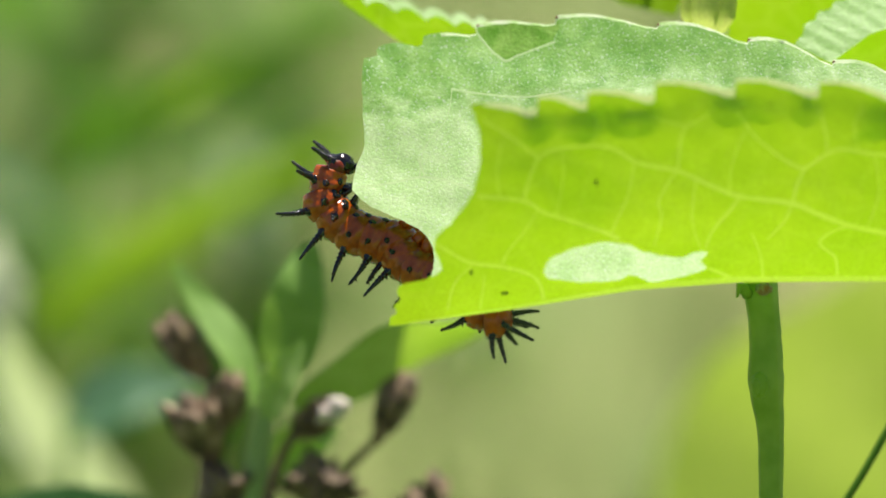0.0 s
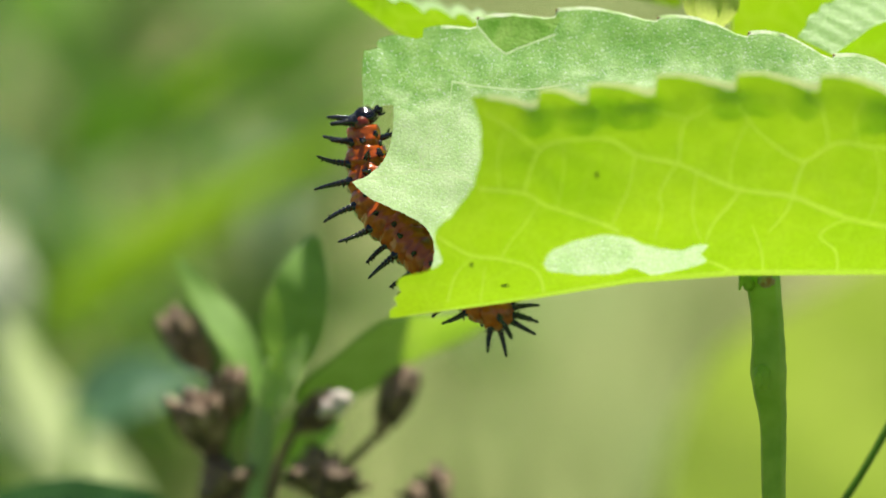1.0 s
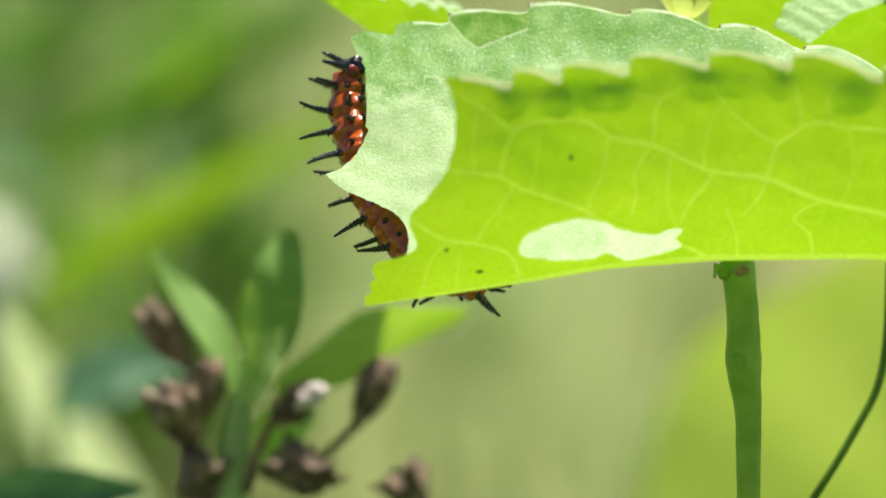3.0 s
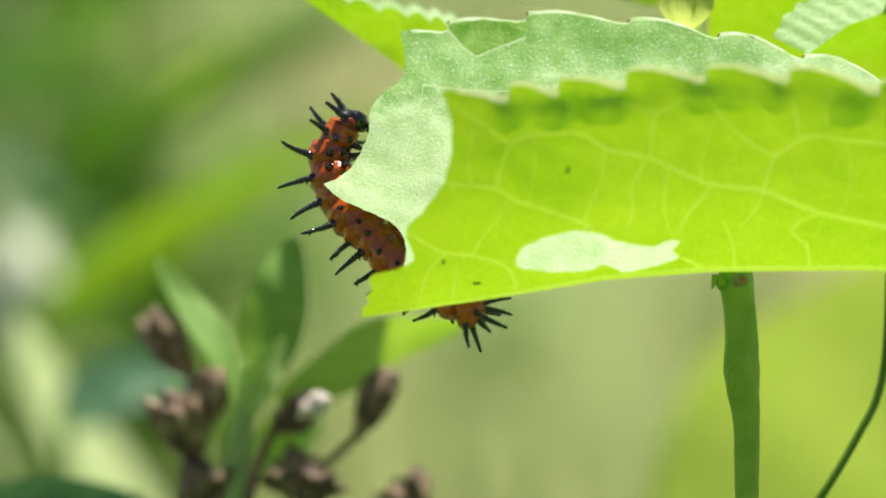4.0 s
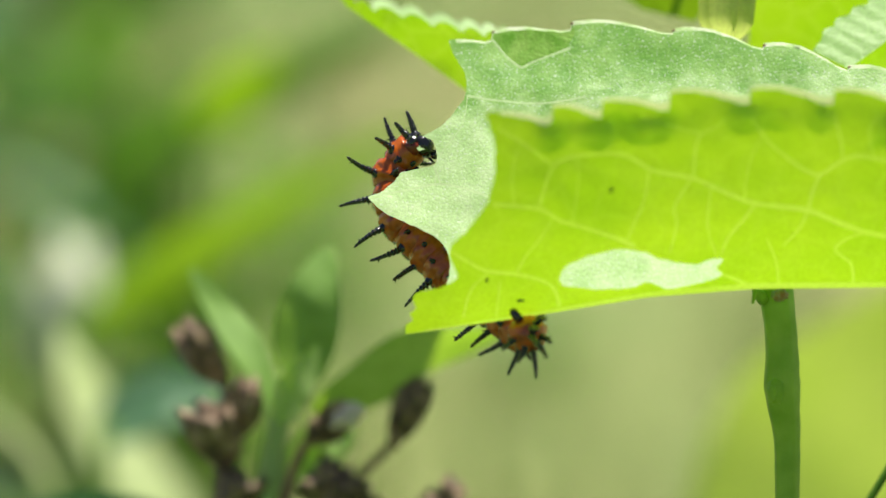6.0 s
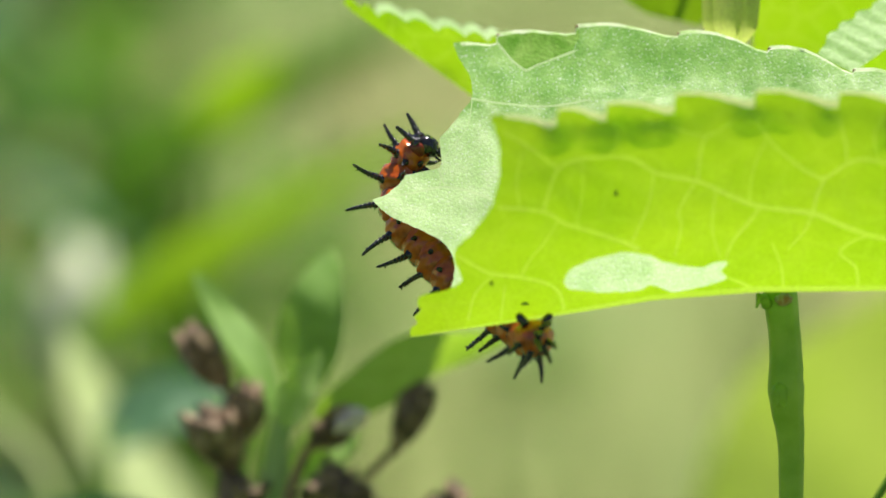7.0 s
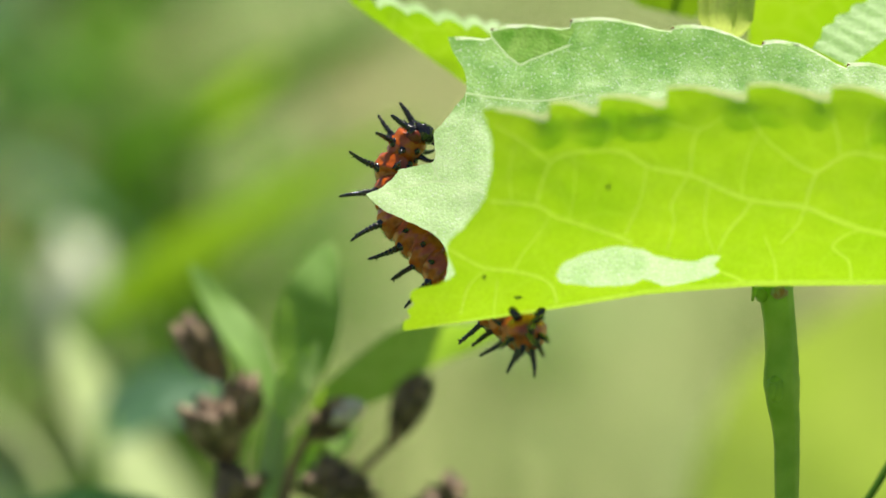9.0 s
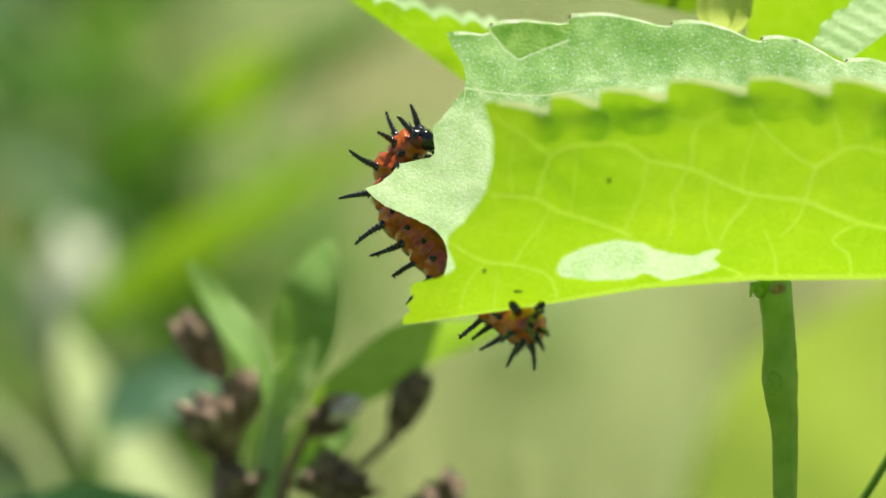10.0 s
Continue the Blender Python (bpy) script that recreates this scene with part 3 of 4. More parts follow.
# midrib, and the small marks
rod("midrib_ridge", [(688, 576), (900, 547), (1120, 511), (1310, 497), (1568, 495), (1755, 503)], lambda x, y: -0.35, (0.07, 0.16), M_VEIN,
    leaf, "raised ridge of the midrib", 8)
for x, y in FAR_PEAKS[2:7]:
    v, f = tube([at(x + 3, y + 3, far_depth(x, y)), at(x, y + 3, far_depth(x, y)), at(x - 2, y + 6, far_depth(x, y))], [0.00006, 0.00012, 0.00006], 6)
    part("tooth_gland", v, f, M_RIMTIP, leaf)
for x, y, a, b in ((1055, 322, 3, 8), (834, 482, 3, 6), (893, 519, 8, 3)):
    ring = [at(x + a * math.cos(q), y + b * math.sin(q), near_depth(x, y) + 0.12) for q in np.linspace(0, 2 * math.pi, 10, False)]
    part("speck", ring + [at(x, y, near_depth(x, y) + 0.2)], [(i, 10, (i + 1) % 10) for i in range(10)], M_SPECK, leaf)

# ---- the caterpillar ----
caterpillar = thing("caterpillar", SWAY[0][1], "orange spiny caterpillar with black branched spines, gnawing the leaf", "caterpillar")
SEGMENTS = 13
RADII = [2.0, 2.45, 2.6, 2.6, 2.65, 2.65, 2.6, 2.55, 2.5, 2.45, 2.35, 2.2, 2.05]   # behind the head first, in millimetres


def segment_mesh(r, seed, length=3.5):
    rings, sides = 19, 36
    v, f = [], []
    for i in range(rings):
        s = i / (rings - 1) * 2 - 1
        q = r * (1 - 0.17 * abs(s) ** 2.6) * (1 + 0.012 * math.cos(s * 9.0 + seed))
        if seed == SEGMENTS - 1 and s < 0.3:                  # the blunt hind end
            q = r * math.sqrt(max(0.02, 1 - ((s - 0.3) / 1.3) ** 2))
        if i in (0, rings - 1):
            q *= 0.55
        for j in range(sides):
            a = 2 * math.pi * j / sides
            lump = 1 + 0.07 * noise.noise((s * 2.2 + seed * 7.1, math.cos(a) * 2.2, math.sin(a) * 2.2)) \
                + 0.06 * noise.noise((s * 4.5 + seed, math.cos(a) * 3.2, math.sin(a) * 3.2))
            for knob in (16, -26, 62, -66, 104, -108):       # the skin swells round each spine
                d = (math.degrees(a) - knob + 180) % 360 - 180
                lump += 0.10 * math.exp(-(d / 15) ** 2 - (s / 0.34) ** 2)
            lower = 0.93 if math.cos(a) < -0.3 else 1.0
            v.append((s * length / 2000, q * lump * lower * math.cos(a) / 1000, q * lump * math.sin(a) / 1000))
    for i in range(rings - 1):
        for j in range(sides):
            k = (j + 1) % sides
            f.append((i * sides + j, i * sides + k, (i + 1) * sides + k, (i + 1) * sides + j))
    f += [tuple(reversed(range(sides))), tuple((rings - 1) * sides + j for j in range(sides))]
    return v, [tuple(reversed(q)) for q in f]


def spine_mesh(length, thick, seed):
    """A stiff black spine, knobbed and bristly, with a flared foot; it stands along +y."""
    rnd = random.Random(seed)
    bend = rnd.uniform(-0.22, 0.22), rnd.uniform(-0.22, 0.22)
    n = 26
    line = [Vector((bend[0] * length * (i / n) ** 2, length * i / n, bend[1] * length * (i / n) ** 2)) / 1000 for i in range(n + 1)]
    rr = []
    for i in range(n + 1):
        s = i / n
        r = 2.5 - 9 * s if s < 0.13 else 1.33 - 0.95 * (s - 0.13)
        bead = 1 + (rnd.uniform(0.08, 0.42) if i % 3 == 0 else rnd.uniform(-0.18, 0.0)) * (s > 0.15)
        rr.append(thick * r * bead * (0.55 if i == n else 1) / 1000)
    v, f = tube(line, rr, 8)
    for i in range(5, n, 3):                                  # thorns drawn out of the skin
        for j in rnd.sample(range(8), 2):
            q = v[i * 8 + j]
            out = (q - line[i]).normalized() + Vector((0, 0.6, 0))
            v[i * 8 + j] = q + out * (thick * rnd.uniform(0.1, 0.4) + (0.3 if rnd.random() < 0.16 else 0)) / 1000
    return v, f


spine_kinds = []
for n, (length, thick) in enumerate(((4.2, 0.28), (3.2, 0.27), (1.4, 0.24), (3.4, 0.26), (0.9, 0.22), (2.4, 0.25))):
    v, f = spine_mesh(length, thick, 20 + n)
    spine_kinds.append(part("spine", v, f, M_BLACK).data)
for ob in [o for o in scene.objects if o.name.startswith("spine")]:
    bpy.data.objects.remove(ob)


def leg_mesh():
    line = curve([(0, 0, 0), (0.1, -0.9, 0), (0.35, -1.6, 0), (0.9, -2.1, 0)], 4)
    return tube([p / 1000 for p in line], [r / 1000 for r in taper(len(line), 0.42, 0.08)], 8)


def proleg_mesh():
    line = [(0, 0, 0), (0, -0.7, 0), (0, -1.2, 0), (0, -1.5, 0)]
    return tube([Vector(p) / 1000 for p in line], [0.0009, 0.00075, 0.0007, 0.00045], 10)


PARTS = []
for n in range(SEGMENTS):
    v, f = segment_mesh(RADII[n], n)
    seg = part("body_segment", v, f, M_SKIN, caterpillar)
    rnd = random.Random(70 + n)
    rows = ((20, 0), (76, 5), (-70, 5), (112, 2)) if n else ((22, 1), (-30, 1), (72, 2), (-75, 2))
    if n > 2:
        rows = ((18, 0), (-62, 2), (70, 4))
    if n >= 10:
        rows = ((14, 1), (62, 2), (-64, 2))
    if n == SEGMENTS - 1:
        rows = ((24, 1), (-20, 1), (14, 5), (-26, 1), (20, 1), (-14, 1), (18, 5), (64, 5), (-60, 5))
    if 3 < n < 10 and n % 2:
        rows = ((8, 3), (74, 4))
    for k, (turn, kind) in enumerate(rows):
        if n == SEGMENTS - 1 and abs(turn) > 110:
            continue
        o = new("spine", spine_kinds[kind])
        o.parent = seg
        a = turn + rnd.uniform(-6, 6)
        lean = rnd.uniform(-9, 12) + (-7 if n < 2 else 0)
        turn_back = pose(0, 0, 0, a) @ Matrix.Translation((rnd.uniform(-0.2, 0.2) / 1000, RADII[n] * 0.93 / 1000, 0)) @ pose(0, 0, 0, 0, 0, lean)
        if n == SEGMENTS - 1:                                 # a fan of spines round the hind end
            round_by = (-14, 8, 30, 52, 76, 98, 118, 20, 60)[k]
            turn_back = pose(0, 0, 0, a) @ Matrix.Translation((0.0004, 0, 0)) @ pose(0, 0, 0, 0, 0, round_by) @ Matrix.Translation((0, RADII[n] * 0.88 / 1000, 0))
        o.matrix_basis = turn_back @ pose(0, 0, 0, 0, rnd.uniform(0, 360), 0)
    if n < 5:                                                 # glossy black warts along the flank
        for along, turn, size in ((0.5, 120, 0.38), (-0.6, 142, 0.36)):
            v, f = ball((size * 1.2, size * 0.6, size), rings=6, sides=9)
            wart = part("wart", v, f, M_BLACK, seg)
            wart.matrix_basis = pose(0, 0, 0, turn + rnd.uniform(-8, 8)) @ Matrix.Translation((along / 1000, RADII[n] * 0.97 / 1000, 0))
    if n < 3:
        for side in (-32, 32):
            v, f = leg_mesh()
            leg = part("leg", v, f, M_BLACK, seg, "short glossy black leg")
            leg.matrix_basis = pose(0, 0, 0, side) @ Matrix.Translation((0, -RADII[n] * 0.85 / 1000, 0))
    elif n in (5, 6, 7, 8):
        for side in (-30, 30):
            v, f = proleg_mesh()
            leg = part("proleg", v, f, M_SKIN, seg)
            leg.matrix_basis = pose(0, 0, 0, side) @ Matrix.Translation((0, -RADII[n] * 0.85 / 1000, 0))
    if n == SEGMENTS - 1:
        for along, side in ((-0.4, -42), (0.5, 34)):          # the hind claspers
            v, f = tube([Vector((0, 0, 0)), Vector((0, -0.0006, 0)), Vector((0, -0.0012, 0)), Vector((0, -0.0016, 0))], [0.00055, 0.0005, 0.0005, 0.00022], 10)
            leg = part("clasper", v, f, M_BLACK, seg, "short blunt black hind clasper")
            leg.matrix_basis = Matrix.Translation((along / 1000, 0, 0)) @ pose(0, 0, 0, side) @ Matrix.Translation((0, -RADII[n] * 0.8 / 1000, 0))
    PARTS.append(seg)


v, f = ball((1.05, 1.4, 1.16), (0.25, -0.3, 0), lump=0.2)
head = part("head", v, f, M_BLACK, caterpillar, "glossy black head")
for side in (-1, 1):
    v, f = ball((0.9, 0.95, 0.6), (-0.5, 0.35, side * 0.98), lump=0.1, seed=3)
    part("cheek", v, f, M_RED, head, "red-brown patch on the side of the head")
    v, f = spine_mesh(2.9, 0.33, 40 + side)
    horn = part("horn", v, f, M_BLACK, head)
    horn.matrix_basis = Matrix.Translation((-0.1 / 1000, 1.1 / 1000, side * 0.7 / 1000)) @ pose(0, 0, 0, side * 20, 0, side * 6 - 12)
    v, f = ball((0.45, 0.45, 0.32), (0.8, -1.85, side * 0.4), 8, 10)
    part("mandible", v, f, M_BLACK, head)
    v, f = tube([Vector((0.3, -1.6, side * 0.8)) / 1000, Vector((0.4, -2.2, side * 0.9)) / 1000, Vector((0.6, -2.5, side * 0.9)) / 1000],
                [0.00018, 0.00013, 0.00004], 6)
    part("palp", v, f, M_BLACK, head)

# seconds; rear end sinks by; middle; shoulder; neck; head, all on the board
CRAWL_A = [(0, 0, 700, 432, 632, 411, 574, 352, 603, 291), (0.3, 0, 700, 430, 638, 404, 582, 346, 612, 282),
           (0.5, 0, 702, 428, 646, 398, 600, 333, 621, 271), (0.8, 1, 712, 424, 660, 385, 640, 305, 643, 244),
           (1.0, 1, 716, 424, 668, 378, 650, 290, 642, 224), (1.2, 1, 718, 424, 672, 375, 648, 280, 652, 206)]
CRAWL_B = [(1.5, 0, 724, 424, 682, 370, 652, 268, 671, 197), (1.7, -16, 724, 424, 682, 368, 652, 255, 653, 180),
           (2.0, -31, 742, 424, 708, 366, 655, 220, 650, 152), (2.15, -31, 742, 424, 708, 366, 655, 200, 647, 128),
           (2.22, -31, 742, 424, 708, 366, 662, 220, 665, 150), (2.32, -24, 734, 420, 696, 378, 724, 330, 752, 270),
           (2.42, -24, 734, 420, 696, 378, 724, 330, 752, 270), (2.5, -31, 742, 424, 708, 366, 662, 232, 664, 152)]
CRAWL_C = [(2.7, -31, 744, 424, 710, 366, 662, 222, 660, 150), (3.2, -31, 744, 424, 710, 366, 672, 200, 690, 130),
           (3.6, -33, 750, 428, 712, 364, 690, 190, 700, 105), (3.9, -33, 754, 428, 714, 360, 704, 170, 722, 84),
           (4.0, -4, 716, 428, 662, 372, 636, 282, 677, 222), (4.2, -2, 718, 424, 668, 372, 650, 275, 688, 214),
           (4.5, -2, 740, 428, 696, 360, 676, 235, 706, 172)]
CRAWL_D = [(4.8, -2, 758, 432, 722, 354, 702, 225, 742, 170), (5.0, -2, 772, 434, 740, 352, 722, 208, 742, 137),
           (5.12, -2, 766, 434, 732, 352, 730, 190, 748, 114), (5.22, 2, 712, 428, 660, 378, 640, 300, 690, 252),
           (5.5, 8, 724, 424, 676, 372, 664, 292, 716, 250), (7.0, 13, 728, 424, 682, 370, 678, 285, 716, 240),
           (7.5, 13, 728, 424, 682, 370, 680, 282, 720, 246)]
CRAWL_E = [(8.0, 13, 728, 424, 682, 370, 680, 285, 719, 238), (8.5, 13, 728, 424, 682, 370, 678, 290, 718, 240),
           (9.0, 13, 728, 424, 682, 370, 680, 280, 719, 228), (9.5, 13, 728, 424, 682, 370, 681, 285, 722, 236),
           (10.0, 13, 728, 424, 682, 370, 681, 288, 726, 248)]


def body_pose(row):
    """The poses of the head and of all segments along the body's line."""
    t, sink, mx, my, sx, sy, nx, ny, hx, hy = row
    tail = max(0, min(28, sink * 2.1))
    board = [(884 + tail, 563 + sink * 1.2), (870 + tail, 563 + sink), (842 + tail, 538 + sink * 0.8), (800, 498), (mx + 30, my + 38), (mx, my),
             (sx, sy), (nx, ny), (hx, hy)]
    line = []
    for k, (x, y) in enumerate(board):
        off = (5.0, 5.0, 5.5, 6.5, 7.0, 7.0, 6.5, 4.2, 1.2)[k]
        if k < 3:                                 # the hind end comes out under the fold as it sinks
            off -= (7.0, 4.0, 1.0)[k] * min(1, max(0, sink / 13))
        line.append(at(x, y, far_depth(x, min(y, fold(x) - 10)) - off))
    fine = curve(line, 14)
    run = [0.0]
    for a, b in zip(fine, fine[1:]):
        run.append(run[-1] + (b - a).length)
    total = run[-1]
    out = []
    for n in range(SEGMENTS + 1):                 # the head first
        s = total - (0 if n == 0 else 0.0024 + (total - 0.0026) * (n - 1) / (SEGMENTS - 1))
        i = min(len(run) - 2, max(0, next((j for j in range(len(run) - 1) if run[j + 1] >= s), len(run) - 2)))
        p = fine[i].lerp(fine[i + 1], min(1, max(0, (s - run[i]) / max(1e-9, run[i + 1] - run[i]))))
        a, b = fine[max(0, i - 8)], fine[min(len(fine) - 1, i + 8)]
        way = (b - a).normalized()
        side = Vector((0, 0, 1))
        side = (side - way * side.dot(way)).normalized()
        m = Matrix((way, side.cross(way), side)).transposed().to_4x4()
        out.append(Matrix.Translation(p) @ m @ pose(0, 0, 0, 10))
    return t, out


# ---- a passing fly ----
M_WING = leaf_material("fly_wing", (0.72, 0.76, 0.86), (0.8, 0.84, 0.92), (0.8, 0.84, 0.9), (0.85, 0.88, 0.95), gloss=0.2, rough=0.25, lines=0.0, share=0.4)
FLIGHT = [(0, 1250, 380, -38), (3.7, 1250, 380, -38), (3.8, 1214, 498, -38), (3.9, 1250, 380, -38), (4.8, 1250, 360, -38), (4.9, 1210, -70, -38),
          (5.0, 1146, 134, 17), (5.1, 1090, -90, 22), (10, 1090, -90, 22)]
fly = thing("fly", RIG @ Matrix.Translation(at(1250, 380, -38)), "tiny dark fly with whitish wings", "fly")
v, f = ball((0.95, 0.36, 0.36), lump=0.15)
part("body", v, f, M_BLACK, fly)
v, f = ball((0.3, 0.3, 0.36), (-1.15, 0.05, 0))
part("head", v, f, M_RED, fly, "red-brown head")
for side in (-1, 1):
    v, f = lance([Vector((-0.3, 0.3, side * 0.2)) / 1000, Vector((0.3, 0.35, side * 0.5)) / 1000, Vector((0.9, 0.3, side * 0.6)) / 1000,
                  Vector((1.5, 0.15, side * 0.55)) / 1000], 0.0013, 0.05, Vector((0, 0.7, side)))
    part("wing", v, f, M_WING, fly, "whitish shiny wing")
    for x in (-0.5, 0, 0.45):
        v, f = tube([Vector((x, -0.2, side * 0.25)) / 1000, Vector((x, -0.35, side * 0.7)) / 1000, Vector((x + 0.1, -0.85, side * 0.9)) / 1000], 0.00004, 5)
        part("leg", v, f, M_BLACK, fly)

# ---- the plant that carries the leaf ----
def rooted(line):
    """The line in the world, its last point led down into the ground."""
    pts = [world(*p) for p in line]
    last = pts[-1]
    away = (last - pts[-2]).normalized()
    foot = Vector((last.x + away.x * last.z * 0.25, last.y + away.y * last.z * 0.25, -0.01))
    return pts + [last.lerp(foot, 0.5) + Vector((0.006, 0.004, 0)), foot]


plant = thing("host_plant", Matrix.Translation(world(1375, 900, -9)), "green plant stem with toothed leaves and a ribbed bud", "plant")
PB = plant.matrix_basis.inverted()
line = curve([(1256, -260, -38), (1256, 20, -38), (1290, 200, -32), (1326, 400, -14), (1344, 505, -8), (1354, 600, -8), (1355, 685, -8), (1363, 765, -9), (1364, 900, -9)], 8)
radii, pts = [], []
for p in line:
    pts.append(PB @ world(*p))
    radii.append(float(np.interp(p.y, (430, 470, 505, 560, 610, 675, 725, 770, 900), (16, 24, 31, 28, 29, 32, 27, 23, 21))) * K)
foot = PB @ Vector((world(1385, 900, -9).x, world(1385, 900, -9).y + 0.03, -0.01))
pts += [pts[-1].lerp(foot, 0.5), foot]
radii += [26 * K, 30 * K]
v, f = tube(pts, radii, 20, rough=0.05)
for n, q in enumerate(v[:20 * len(pts)]):            # ribs along the stem
    v[n] = pts[n // 20] + (Vector(q) - pts[n // 20]) * (1 + 0.07 * math.cos(n % 20 * math.pi / 2))
part("stem", v, f, M_STEM, plant)
v, f = ball((1.0, 1.5, 1.0), lump=0.2)               # the thickened joint and its dormant bud
joint = part("stem_joint", v, f, M_STEM, plant)
joint.matrix_basis = Matrix.Translation(PB @ world(1345, 682, -6.6)) @ pose(0, 0, 0, 90)
v, f = ball((0.45, 0.9, 0.35), lump=0.2)
joint = part("dormant_bud", v, f, M_STEM, plant)
joint.matrix_basis = Matrix.Translation(PB @ world(1338, 685, -5.7)) @ pose(0, 0, 0, 90)
c = PB @ world(1352, 512, -6.0)
v, f = ball((0.9, 0.7, 0.7), lump=0.3)
scar = part("leaf_scar", v, f, M_WOUND, plant, "pale scar with a brown rim where a stalk broke off")
scar.matrix_basis = Matrix.Translation(c)
v, f = tube([PB @ world(x, y, w) for x, y, w in ((1322, 520, -6.5), (1315, 510, -5.5), (1309, 505, -5), (1304, 528, -5))],
            [0.0007, 0.0006, 0.0004, 0.0001], 8)
part("stipule", v, f, M_STEM, plant)


def side_blade(name, outline, depth, material, label="", step=24.0):
    vv, fs = triangles(outline, (), (), step)
    ob = blade(name, vv, fs, depth, material, plant, label)
    ob.data.transform(PB @ RIG)
    return ob


def lobed(notches, rise):
    """A crenate margin: a round lobe from notch to notch."""
    out = []
    for (x0, y0), (x1, y1) in zip(notches, notches[1:]):
        for j in range(10):
            q = j / 10
            out.append((x0 + (x1 - x0) * q, y0 + (y1 - y0) * q - rise * math.sin(math.pi * q ** 0.75)))
    return out + [notches[-1]]


LOBES = [(588, -14), (618, -4), (650, 10), (702, 21), (755, 37), (807, 47), (847, 55), (875, 60), (905, 72)]
young = side_blade("leaf", lobed(LOBES, 12) + [(905, 150), (870, 189), (800, 141), (700, 70), (606, 4)],
           lambda x, y: -40 + 0.05 * ((x - 606) * 0.64 - y) + 1.6 * ripple(x * 2, y * 2, 3), M_YOUNG, "sunlit yellow-green toothed leaf")
BACK = [(x - 8, y - 15) for x, y in LOBES[2:]]
young_back = side_blade("leaf", lobed(BACK, 12) + [(870, 80), (800, 64), (700, 40), (650, 20)],
           lambda x, y: -46 + 0.07 * (y - 20) + 0.5 * ripple(x * 2, y * 2, 9), M_HAIRY, "pale downy far half of the folded leaf")
side_blade("leaf", [(1262, -60), (1290, 20), (1284, 120), (1350, 260), (1800, 300), (1800, -80)],
           lambda x, y: -54 - 0.06 * (y - 100) + ripple(x, y, 5), M_YOUNG, "broad sunlit yellow-green leaf")
side_blade("leaf", toothed([(1404, 80), (1424, 45), (1446, 25), (1475, 5), (1505, -12), (1540, -40)], 3, 3) + [(1640, -60), (1600, 40), (1540, 60), (1470, 112)],
           lambda x, y: -27 + 0.05 * (y - 60) + 0.4 * ripple(x, y, 6) + (0.07 + 0.06 * noise.noise((x * 0.05, y * 0.05, 2))) * abs(math.sin((34 * x - 58 * y + 60 * noise.noise((x * 0.03, y * 0.03, 7))) / 67 * math.pi / 25.7)), M_HAIRY,
           "small downy young leaf with wrinkled veins", 6.0)
side_blade("leaf", [(1470, 112), (1540, 62), (1600, 30), (1640, 0), (1640, 70), (1560, 110)], lambda x, y: -34 - 0.05 * (y - 60) + ripple(x, y, 7), M_YOUNG,
           "lighter half of the young leaf")
side_blade("leaf", [(1060, -20), (1080, -50), (1190, -70), (1208, 0), (1195, 28), (1150, 18), (1100, 6)],
           lambda x, y: -52 - 0.03 * y + ripple(x, y, 2), M_GRASS, "dull green leaf")
def bud_ring(q):
    """The bud's radius at the fraction q of its height."""
    return (14 + 28 * min(1, (q / 0.3) ** 0.6) + 8 * q) * K


levels = [i / 10 for i in range(11)]
axis = [world(1252 + 4 * q, 66 - 120 * q, -27) for q in levels]
v, f = tube([PB @ p for p in axis], [bud_ring(q) for q in levels], 96)
for n, q in enumerate(v):                            # eight ribs with grooves between them
    centre = PB @ axis[n // 96]
    v[n] = centre + (q - centre) * (0.76 + 0.40 * abs(math.sin(4 * math.pi * (n % 96) / 96 + 0.5)) ** 0.6)
part("bud", v, f[:-1], M_BUD, plant, "pale green ribbed bud")

# ---- the plant with dry pods ----
pod_plant = thing("seed_pod_plant", Matrix.Translation(world(430, 900, -42)), "green plant with narrow leaves and dry brown seed pods", "plant")
QB = pod_plant.matrix_basis.inverted()


def pod_part(name, vf, material, label="", parent=pod_plant):
    v, f = vf
    return part(name, [QB @ p for p in v], f, material, parent, label)


pod_part("stem", tube(rooted([(480, 640, -72), (468, 720, -72), (456, 800, -72), (446, 900, -72)]), [10 * K, 24 * K, 30 * K, 32 * K, 34 * K, 36 * K], 12),
         M_PODSTEM)
pod_part("leaf", lance([world(450, 720, -72), world(415, 620, -74), world(360, 540, -78), world(306, 462, -79)], 0.0048, 0.15,
                       Vector((0.55, -1, 0.2))), M_LANCE)
pod_part("leaf", lance([world(506, 665, -72), world(516, 585, -70), world(532, 508, -69), world(557, 424, -72)], 0.0082, 0.22,
                       Vector((-0.1, -1, 0.2))), M_LANCE)
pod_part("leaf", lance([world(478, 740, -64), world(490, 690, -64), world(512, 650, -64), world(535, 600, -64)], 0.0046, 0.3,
                       Vector((-0.2, -1, 0.2))), M_LANCE_LIT)
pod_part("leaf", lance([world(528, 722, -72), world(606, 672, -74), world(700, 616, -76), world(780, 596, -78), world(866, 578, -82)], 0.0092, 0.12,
                       Vector((0.1, -0.8, -0.5)), 16), M_LANCE_LIT, "narrow leaf, its tip in the sun")
pod_part("leaf", lance([world(480, 840, -84), world(520, 800, -84), world(560, 770, -84), world(600, 755, -88)], 0.006, 0.2), M_LANCE_LIT)


